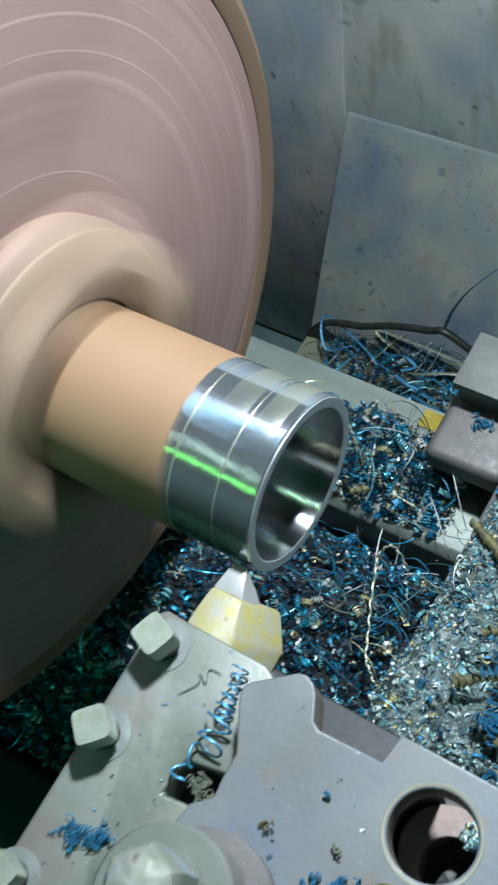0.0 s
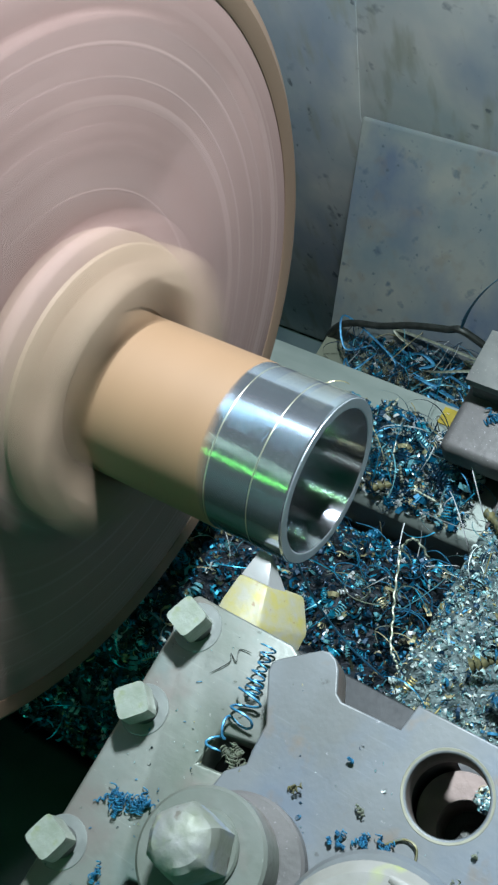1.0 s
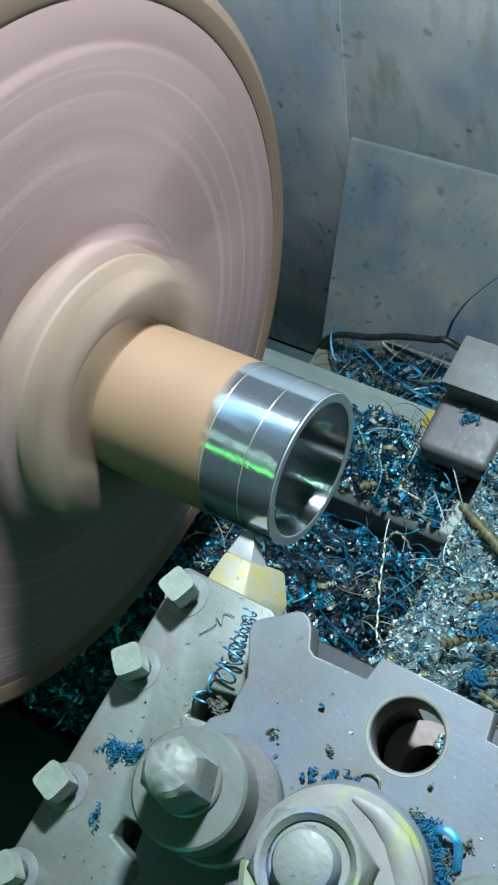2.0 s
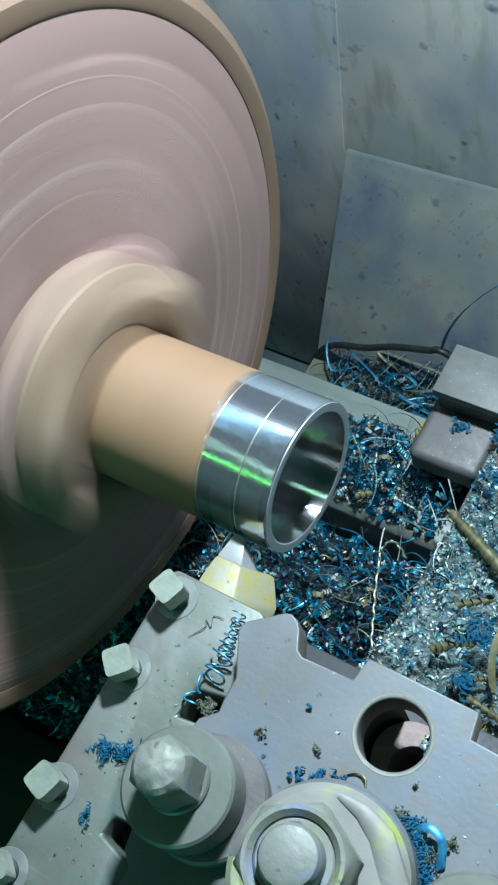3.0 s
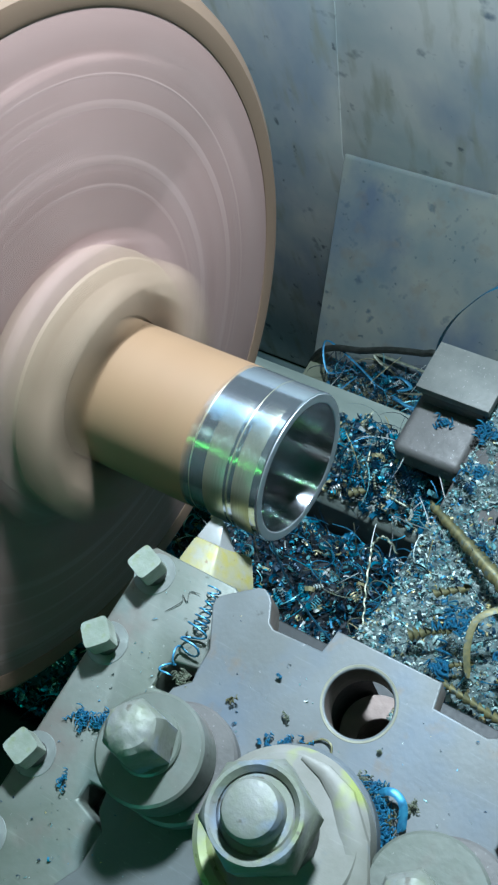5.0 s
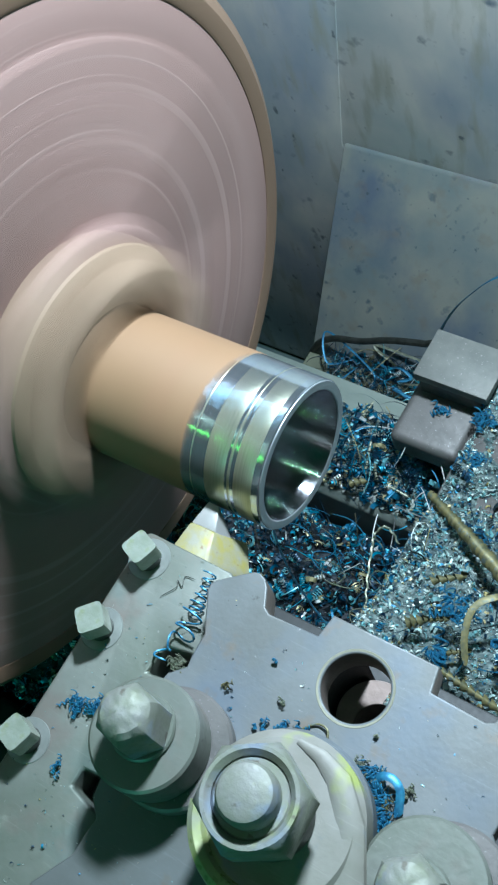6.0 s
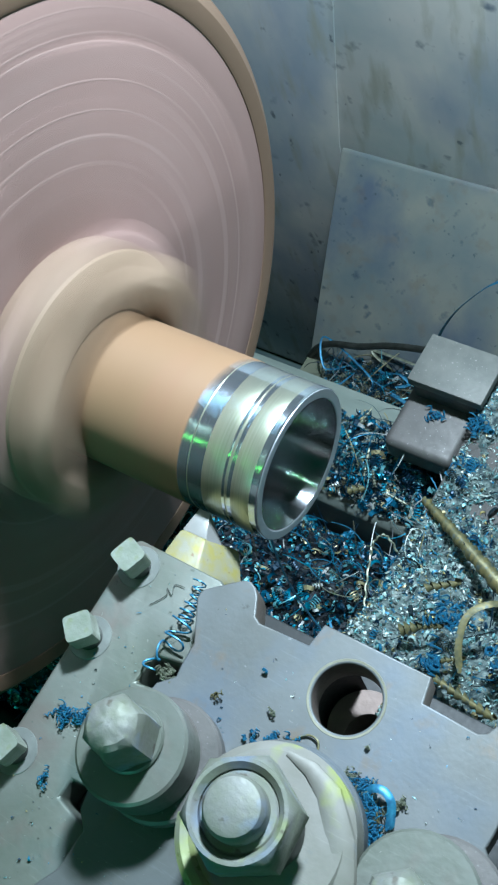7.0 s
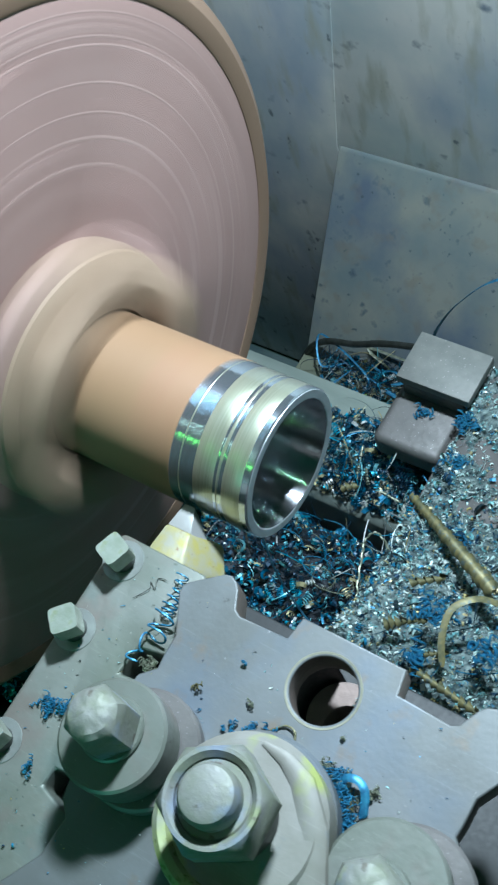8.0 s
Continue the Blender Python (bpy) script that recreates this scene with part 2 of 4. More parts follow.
M_SWARF_MIX = chip_material("mixed_swarf", [(0, (0.009, 0.0375, 0.075)), (0.28, (0.0225, 0.15, 0.27)), (0.48, (0.015, 0.03, 0.0375)), (0.62, (0.15, 0.285, 0.3)), (0.78, (0.495, 0.57, 0.555)), (0.90, (0.3375, 0.3, 0.12))], rough=0.4, metal=0.4)
M_SWARF_GREY = chip_material("grey_swarf", [(0, (0.1872, 0.234, 0.234)), (0.15, (0.1591, 0.3557, 0.3744)), (0.42, (0.3744, 0.5242, 0.5054)), (0.70, (0.5803, 0.6833, 0.6552)), (0.84, (0.0562, 0.2246, 0.3931)), (0.94, (0.468, 0.4118, 0.2246))], rough=0.45, metal=0.3)


# ---- building helpers ----
def finish(me, mat, smooth):
    for m in (mat if isinstance(mat, (list, tuple)) else [mat]):
        me.materials.append(m)
    if smooth:
        for p in me.polygons:
            p.use_smooth = True
        me.set_sharp_from_angle(angle=radians(24))


def part(name, bm, mat, parent=None, label="", smooth=True):
    me = bpy.data.meshes.new(name)
    bmesh.ops.recalc_face_normals(bm, faces=bm.faces)
    bm.to_mesh(me)
    bm.free()
    finish(me, mat, smooth)
    ob = new(name, me)
    if parent:
        ob.parent = parent
    if label:
        tagged(ob, label)
    return ob


def raw_mesh(name, verts, faces, mat, parent=None, smooth=False, slots=None):
    me = bpy.data.meshes.new(name)
    me.from_pydata(verts, [], faces)
    finish(me, mat, smooth)
    if slots is not None:
        me.polygons.foreach_set("material_index", slots)
    ob = new(name, me)
    if parent:
        ob.parent = parent
    return ob


def thing(name, at, label, category, group="", kind=""):
    ob = new(name)
    ob.empty_display_size = 0.02
    ob.location = at
    return tagged(ob, label, category, group, kind)


def bevel(bm, w, seg=2, angle=30):
    es = [e for e in bm.edges if len(e.link_faces) == 2 and e.calc_face_angle(0) > radians(angle)]
    bmesh.ops.bevel(bm, geom=es, offset=w, segments=seg, affect="EDGES", profile=0.5, clamp_overlap=True)


def box(x0, x1, y0, y1, z0, z1, bev=0.001, seg=2):
    bm = bmesh.new()
    bmesh.ops.create_cube(bm, size=1)
    bmesh.ops.scale(bm, vec=(x1 - x0, y1 - y0, z1 - z0), verts=bm.verts)
    bmesh.ops.translate(bm, vec=((x0 + x1) / 2, (y0 + y1) / 2, (z0 + z1) / 2), verts=bm.verts)
    if bev:
        bevel(bm, bev, seg)
    return bm


def prism(points, z0, z1, bev=0.001, seg=2):
    bm = bmesh.new()
    low = [bm.verts.new((x, y, z0)) for x, y in points]
    top = [bm.verts.new((x, y, z1)) for x, y in points]
    n = len(points)
    bm.faces.new(top)
    bm.faces.new(low[::-1])
    for i in range(n):
        bm.faces.new((low[i], low[(i + 1) % n], top[(i + 1) % n], top[i]))
    if bev:
        bmesh.ops.recalc_face_normals(bm, faces=bm.faces)
        bevel(bm, bev, seg)
    return bm


def lathe(profile, axis="z", seg=64, a0=0.0, a1=360.0, close=False):
    """Turn a profile of (radius, height) round an axis."""
    bm = bmesh.new()
    whole = abs(a1 - a0) >= 359.9
    n = seg if whole else seg + 1
    rings = []
    for i in range(n):
        a = radians(a0 + (a1 - a0) * i / seg)
        c, s = math.cos(a), math.sin(a)
        rings.append([bm.verts.new((r * c, r * s, h) if axis == "z" else (h, r * c, r * s)) for r, h in profile])
    m = len(profile)
    for i in range(seg):
        a, b = rings[i], rings[(i + 1) % n]
        for j in range(m if close else m - 1):
            q = [a[j], b[j], b[(j + 1) % m], a[(j + 1) % m]]
            bm.faces.new(q)
    bmesh.ops.remove_doubles(bm, verts=bm.verts, dist=1e-7)
    return bm


def moved(bm, x=0, y=0, z=0, turn=0):
    bmesh.ops.rotate(bm, cent=(0, 0, 0), matrix=Matrix.Rotation(radians(turn), 3, "Z"), verts=bm.verts)
    bmesh.ops.translate(bm, vec=(x, y, z), verts=bm.verts)
    return bm


def disc(x, y, r, z0, z1, bev=0.001, hole=0.0, seg=72):
    return moved(lathe([(hole, z0), (r - bev, z0), (r, z0 + bev), (r, z1 - bev), (r - bev, z1), (hole, z1)], seg=seg, close=hole > 0), x, y)


def hexagon(x, y, r, z0, z1, turn=0, chamfer=0.0025, hole=0.0):
    """A hexagon nut with a chamfered top and a bore."""
    bm = bmesh.new()
    ring = lambda rad, z: [bm.verts.new((rad * math.cos(math.pi * i / 3), rad * math.sin(math.pi * i / 3), z)) for i in range(6)]
    circle = lambda rad, z: [bm.verts.new((rad * math.cos(math.pi * i / 24), rad * math.sin(math.pi * i / 24), z)) for i in range(48)]
    low, mid = ring(r, z0), ring(r, z1 - chamfer)
    for i in range(6):
        bm.faces.new((low[i], low[(i + 1) % 6], mid[(i + 1) % 6], mid[i]))
    bm.faces.new(low[::-1])
    prev = circle(r * math.cos(math.pi / 6) * 0.97, z1)
    for i in range(6):
        seg = [prev[(i * 8 + k) % 48] for k in range(9)]
        for k in range(8):
            bm.faces.new((mid[i] if k < 4 else mid[(i + 1) % 6], seg[k + 1], seg[k]))
        bm.faces.new((mid[i], mid[(i + 1) % 6], seg[4]))
    for rr, zz in ((hole + 0.002, z1), (hole, z1 - 0.002), (hole, z0 + 0.001)):
        nx = circle(rr, zz)
        for k in range(48):
            bm.faces.new((prev[k], prev[(k + 1) % 48], nx[(k + 1) % 48], nx[k]))
        prev = nx
    return moved(bm, x, y, 0, turn)


def square_head(r, z0, z1, turn):
    """A square bolt head with worn, rounded corners."""
    pts = []
    for k in range(40):
        a = 2 * math.pi * k / 40 + math.pi / 4
        c, q = math.cos(a), math.sin(a)
        rad = r * 0.735 / (abs(c) ** 7 + abs(q) ** 7) ** (1 / 7)
        pts.append((rad * math.cos(a - math.pi / 4), rad * math.sin(a - math.pi / 4)))
    bm = prism(pts, z0, z1, bev=0)
    bevel(bm, 0.0011, 3, 60)
    return moved(bm, 0, 0, 0, turn)


CARRIED = []  # all that rides on the carriage
TURNING = []  # all that turns with the spindle


def ride(ob):
    CARRIED.append(ob)
    return ob


# ---- room ----
def room():
    x0, x1, y0, y1 = -3.0, 3.0, -2.6, 2.2
    t = 0.1
    for name, b, cat in (
        ("floor", (x0, x1, y0, y1, FLOOR_Z - t, FLOOR_Z), "floor"),
        ("ceiling", (x0, x1, y0, y1, CEIL_Z, CEIL_Z + t), "ceiling"),
        ("wall_north", (x0, x1, y1, y1 + t, FLOOR_Z, CEIL_Z), "wall"),
        ("wall_south", (x0, x1, y0 - t, y0, FLOOR_Z, CEIL_Z), "wall"),
        ("wall_west", (x0 - t, x0, y0, y1, FLOOR_Z, CEIL_Z), "wall"),
        ("wall_east", (x1, x1 + t, y0, y1, FLOOR_Z, CEIL_Z), "wall"),
    ):
        tagged(part(name, box(*b, bev=0), M_ROOM, smooth=False), f"plain grey workshop {cat} round the lathe", cat, kind="structure")


# Unseen pane and frame, added behind the fill light.
def fill_window():
    w = tagged(new("fill_window_1"), "unseen window frame added round the green fill light", "window", kind="structure")
    w.location = (0.35, -2.6, 0.75)
    part("fill_pane", box(-0.85, 0.85, 0.004, 0.012, -0.6, 0.6, bev=0), M_FILL_GLOW, w, smooth=False)
    for x0, x1, z0, z1 in ((-0.92, 0.92, 0.6, 0.67), (-0.92, 0.92, -0.67, -0.6), (-0.92, -0.85, -0.6, 0.6), (0.85, 0.92, -0.6, 0.6), (-0.02, 0.02, -0.6, 0.6)):
        part("fill_frame", box(x0, x1, 0.002, 0.05, z0, z1, bev=0.003), M_CAST, w)


def tube_lamp(name, eye, target, sx, label, roll=0):
    """The housing behind a lamp's light, hung from the ceiling."""
    lamp = thing(name, (0, 0, 0), label, "lamp")
    lamp.matrix_basis = look(eye, target, roll)
    part("housing", box(-sx / 2 - 0.02, sx / 2 + 0.02, -0.07, 0.07, 0.01, 0.06, bev=0.008), M_BOLT, lamp)
    rod = part("hanger", disc(eye[0], eye[1], 0.012, eye[2] + 0.03, CEIL_Z, bev=0.001, seg=16), M_CAST, lamp)
    rod.matrix_basis = lamp.matrix_basis.inverted()


room()
fill_window()
tube_lamp("work_lamp", (0.06, 0.38, 0.76), (0.0, -0.02, -0.1), 0.10, "grey machine work lamp over the lathe")
tube_lamp("ceiling_lamp", (-1.1, 0.55, 1.92), (-0.2, 0.3, -0.2), 1.5, "long grey ceiling lamp over the headstock")
tube_lamp("right_lamp", (1.3, -0.45, 1.9), (1.27, -0.43, 0), 1.8, "long grey ceiling lamp beyond the tailstock end", 90)
tube_lamp("right_tube", (1.3, 0.25, 1.9), (1.27, 0.24, 0), 1.8, "slim greenish tube lamp beyond the tailstock end", 90)
tube_lamp("front_tube", (-1.2, -1.55, 1.6), (0, 0, 0), 1.8, "slim greenish tube lamp over the operator side")
tube_lamp("front_lamp", (-1.2, -0.80, 1.88), (0, 0, 0), 1.8, "long grey tube lamp over the operator side")


# ---- lathe: bed, headstock, pan ----
def way_bar(profile, x0=-0.75, x1=1.2):
    bm = prism([(y, z) for y, z in profile], x0, x1, bev=0.002)
    bmesh.ops.transform(bm, matrix=Matrix(((0, 0, 1, 0), (1, 0, 0, 0), (0, 1, 0, 0), (0, 0, 0, 1))), verts=bm.verts)
    return bm


def lathe_bed():
    bed = thing("lathe_bed", (0, 0.1, -0.45), "worn grey cast iron lathe bed with two flat ways", "lathe bed")
    at = -bed.location
    part("rear_way", moved(way_bar([(0.119, -0.37), (0.226, -0.37), (0.226, -0.47), (0.108, -0.47), (0.108, -0.402), (0.1125, -0.3765)]), *at), M_WAY, bed)
    # Front way coloured near black to hold that corner's shade.
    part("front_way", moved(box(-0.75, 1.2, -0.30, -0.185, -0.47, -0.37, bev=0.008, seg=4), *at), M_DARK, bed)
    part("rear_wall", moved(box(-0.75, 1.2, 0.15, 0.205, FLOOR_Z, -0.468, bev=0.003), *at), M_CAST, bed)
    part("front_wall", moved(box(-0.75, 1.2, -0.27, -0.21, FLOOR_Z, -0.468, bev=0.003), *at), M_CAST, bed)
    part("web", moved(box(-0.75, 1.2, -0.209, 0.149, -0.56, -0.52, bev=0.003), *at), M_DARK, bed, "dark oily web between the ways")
    part("paint_mark", moved(box(-0.085, 0.25, 0.206, 0.2225, -0.372, -0.3685, bev=0.0005), *at), M_YELLOW, bed, "ochre paint stripe along the way")
    return bed


def headstock():
    h = thing("headstock", (-0.6, 0, -0.37), "dark oily headstock casting behind the chuck", "headstock")
    at = -h.location
    part("housing", moved(box(-0.95, -0.34, -0.3, 0.23, -0.369, 0.32, bev=0.02, seg=4), *at), M_DARK, h)
    part("spindle_nose", moved(lathe([(0.0, -0.345), (0.09, -0.345), (0.09, -0.301), (0.0, -0.301)], "x"), *at), M_DARK, h)


def chip_pan():
    pan = thing("chip_pan", (0, 0.4, -0.742), "stained grey sheet metal chip pan and back guard", "chip pan")
    at = -pan.location
    part("pan_floor", moved(box(-0.397, 1.2, 0.21, 0.6, -0.752, -0.742, bev=0.001), *at), M_PANFLOOR, pan)
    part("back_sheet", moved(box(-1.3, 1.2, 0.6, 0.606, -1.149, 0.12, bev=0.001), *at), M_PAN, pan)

    def upright(points, y0, y1, bev=0.0015):
        bm = prism(points, 0, y1 - y0, bev)
        bmesh.ops.rotate(bm, cent=(0, 0, 0), matrix=Matrix.Rotation(radians(90), 3, "X"), verts=bm.verts)
        bmesh.ops.translate(bm, vec=(0, y1, 0), verts=bm.verts)
        return bm

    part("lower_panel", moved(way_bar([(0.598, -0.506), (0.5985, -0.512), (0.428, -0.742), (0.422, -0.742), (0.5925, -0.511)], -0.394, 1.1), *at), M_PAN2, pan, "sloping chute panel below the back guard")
    part("left_floor", moved(box(-1.3, -0.40, 0.24, 0.592, -1.148, -1.14, bev=0.0005), *at), M_PANDARK, pan, "pan floor sheet coloured dark to stand for shade")
    part("side_panel", moved(upright([(-1.25, -1.139), (-0.40, -1.139), (-0.398, -0.508), (-0.352, -0.2), (-0.335, 0.1), (-1.25, 0.1)], 0.5965, 0.5985, 0.0003), *at), M_PAN, pan)


lathe_bed()
headstock()
chip_pan()


# ---- chuck and workpiece ----
def chuck():
    ch = thing("lathe_chuck", (0, 0, 0), "large worn brownish steel chuck spinning with three stepped jaws", "chuck")
    prof = [(0.046, -0.30), (0.046, -0.164)]
    for r in (0.080, 0.110, 0.140, 0.170, 0.195):
        prof += [(r, -0.160)]
    prof += [(0.2065, -0.160), (0.222, -0.163), (0.2365, -0.174), (0.2365, -0.296), (0.232, -0.30)]
    part("body", lathe(prof, "x", seg=128, close=True), M_CHUCK, ch)
    part("rim_band", lathe([(0.2125, -0.1606), (0.2150, -0.1598), (0.225, -0.1602), (0.2345, -0.1672), (0.2390, -0.176), (0.2390, -0.297), (0.2368, -0.297), (0.2368, -0.176), (0.222, -0.1627), (0.2125, -0.1612)], "x", seg=128, close=True), M_RIM, ch, "tan worn rim edge")
    arcs = np.random.default_rng(3)
    # Pale raised arcs of random width and length round the axis.
    for r in (0.101, 0.108, 0.116, 0.123, 0.131, 0.138, 0.146, 0.152, 0.157, 0.162, 0.168, 0.173, 0.178, 0.183, 0.1875, 0.192, 0.1965, 0.201, 0.2045):
        a0 = arcs.uniform(0, 360)
        w = arcs.choice([0.0010, 0.0016, 0.0032])
        part("pale_arc", lathe([(r - w, -0.16005), (r - w * 0.3, -0.1599), (r + w * 0.3, -0.1599), (r + w, -0.16005)], "x", seg=60, a0=a0, a1=a0 + arcs.uniform(40, 120)), M_CHUCK_LIGHT, ch)
    part("hub", lathe([(0.0465, -0.161), (0.081, -0.161), (0.082, -0.150), (0.0812, -0.1430), (0.0785, -0.1372), (0.0740, -0.1334), (0.0680, -0.1314), (0.0465, -0.1305)], "x", seg=96, close=True), M_JAW, ch, "worn tan hub ring")
    for i in range(3):
        turn = Matrix.Rotation(radians(120 * i + 20), 4, "X")
        bm = box(-0.172, -0.151, -0.037, 0.037, 0.0465, 0.188, bev=0.004)
        jaw = part("jaw", bm, M_CHUCK, ch, "stepped hard jaw with worn edges")
        jaw.matrix_basis = turn
        part("jaw_step", box(-0.1515, -0.139, -0.043, 0.043, 0.0465, 0.088, bev=0.006), M_CHUCK, jaw)
        part("jaw_tip", box(-0.1365, -0.113, -0.044, 0.044, 0.0452, 0.071, bev=0.003), M_JAW, jaw)
    for i in range(9):
        a = radians(40 * i + 7)
        r = (0.152, 0.19, 0.128)[i % 3]
        bm = lathe([(0.0, -0.1605), (0.003, -0.1605), (0.0035, -0.1585), (0.0075, -0.1585), (0.008, -0.1595), (0.008, -0.163), (0.0, -0.163)], "x", seg=16)
        bmesh.ops.translate(bm, vec=(0, r * math.cos(a), r * math.sin(a)), verts=bm.verts)
        part("face_bolt", bm, M_CHUCK_LIGHT, ch)
    TURNING.append(ch)


def workpiece():
    w = thing("steel_tube", (0, 0, 0), "brown steel tube with a bright freshly turned end", "tube")
    ro, ri = 0.0445, 0.0382
    raw = lathe([(ri + 0.001, -0.155), (ro, -0.155), (ro, -0.0495), (ro - 0.0003, -0.0490), (ri + 0.001, -0.0490)], "x", seg=128, close=True)
    for v in raw.verts:  # the cut starts later where the rough wall ran low
        if v.co.x > -0.06:
            v.co.x += 0.0075 * (0.5 + 0.5 * math.cos(math.atan2(v.co.z, v.co.y) - radians(215))) ** 3 - 0.0012
    part("raw_tube", raw, M_RAW, w, "raw brown tube wall")
    rm = ro - 0.0004
    part("turned_band", lathe([(rm - 0.003, -0.0515), (rm, -0.0515), (rm, -0.0008), (rm - 0.0008, -0.0001), (rm - 0.003, -0.0001)], "x", seg=192, close=True), M_BRIGHT, w, "mirror bright turned band")
    # fine boring grooves, 0.6 mm apart
    groove = [(ri + 0.00005 * (1 - math.cos(2 * math.pi * k / 6)), -0.0001 * k) for k in range(1, 661)]
    part("bore", lathe([(ri, 0.0)] + groove + [(ri + 0.0009, -0.155)], "x", seg=96), M_BORE, w, "bright bored inside wall")
    part("end_face", lathe([(ri, 0.0), (ri + 0.0006, 0.0004), (rm - 0.0008, 0.0004), (rm - 0.0006, -0.0001)], "x", seg=128), M_FACE, w, "dull faced end ring")
    for x0, x1, a0, a1 in ((-0.0345, -0.0215, 268, 412), (-0.0160, -0.0045, 262, 418), (-0.0200, -0.0182, 305, 375)):
        part("matte_band", lathe([(rm, x0), (rm + 0.00008, x0 + 0.0002), (rm + 0.00008, x1 - 0.0002), (rm, x1)], "x", seg=64, a0=a0, a1=a1), M_MATTE, w, "matt scraped band")
    for x0 in (-0.0440, -0.0195):
        part("tool_line", lathe([(rm, x0), (rm + 0.00012, x0 + 0.0003), (rm, x0 + 0.0006)], "x", seg=128), M_MATTE, w)
    TURNING.append(w)


chuck()
workpiece()


# ---- carriage ----
def carriage():
    c = ride(thing("lathe_saddle", (0.15, 0, -0.37), "grey cast iron saddle wing littered with swarf", "saddle"))
    at = -c.location
    part("wing", moved(box(0.018, 0.42, -0.46, 0.262, -0.3685, -0.30, bev=0.004), *at), M_CAST, c)
    part("gib", moved(box(0.010, 0.03, 0.115, 0.262, -0.368, -0.312, bev=0.003), *at), M_CAST, c)
    r = ride(thing("rear_clamp", (-0.02, 0.21, -0.37), "grey cast steel clamp block with a ground cap plate", "clamp block"))
    at = -r.location
    # Foot coloured near black for the shadow below the body.
    part("foot", moved(box(-0.046, 0.012, 0.185, 0.255, -0.3685, -0.338, bev=0.004), *at), M_DARK, r)
    part("body", moved(box(-0.0525, 0.012, 0.1625, 0.256, -0.339, -0.309, bev=0.007, seg=4), *at), M_CAST, r)
    part("cap_plate", moved(box(-0.0495, 0.0185, 0.2115, 0.2605, -0.290, -0.28, bev=0.0010), *at), M_CAP, r, "pale ground cap plate")
    part("riser", moved(box(-0.046, 0.012, 0.2135, 0.256, -0.3092, -0.2898, bev=0.001), *at), M_CAST, r)


def compound():
    c = ride(thing("compound_slide", (0.13, -0.25, -0.30), "dark compound slide under the tool post", "slide"))
    at = -c.location
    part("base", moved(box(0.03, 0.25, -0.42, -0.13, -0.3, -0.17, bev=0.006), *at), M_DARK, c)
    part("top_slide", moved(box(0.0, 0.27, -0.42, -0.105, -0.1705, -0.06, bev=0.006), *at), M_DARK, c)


CX, CY = 0.132, -0.174  # centre of the tool post


def tool_post():
    tp = ride(thing("tool_post", (CX, CY, -0.06), "oily grey steel tool post block with clamping flange", "tool post"))
    at = -tp.location
    pts = [(-0.0045, -0.0885), (-0.002, -0.086), (0.046, -0.0865), (0.0495, -0.0885), (0.0585, -0.094), (0.0585, -0.1275), (0.037, -0.1315), (0.0355, -0.146), (0.0585, -0.1425), (0.0585, -0.194), (0.0334, -0.1965), (0.033, -0.2055), (0.0585, -0.212), (0.0585, -0.31), (-0.0045, -0.31)]
    part("flange", moved(prism(pts, 0.028, 0.0495, bev=0.0016, seg=3), *at), M_BLOCK, tp)
    # Near-black floor puts the pocket's shade into its colour.
    part("pocket_floor", moved(box(0.02, 0.0495, -0.22, -0.12, 0.008, 0.0278, bev=0.001), *at), M_DARK, tp, "pocket floor coloured dark to stand for shade")
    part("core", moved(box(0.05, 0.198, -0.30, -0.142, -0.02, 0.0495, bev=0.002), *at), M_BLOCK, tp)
    # Base coloured near black for the shade below the plate hole.
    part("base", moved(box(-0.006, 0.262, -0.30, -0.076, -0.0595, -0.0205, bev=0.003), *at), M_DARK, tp)


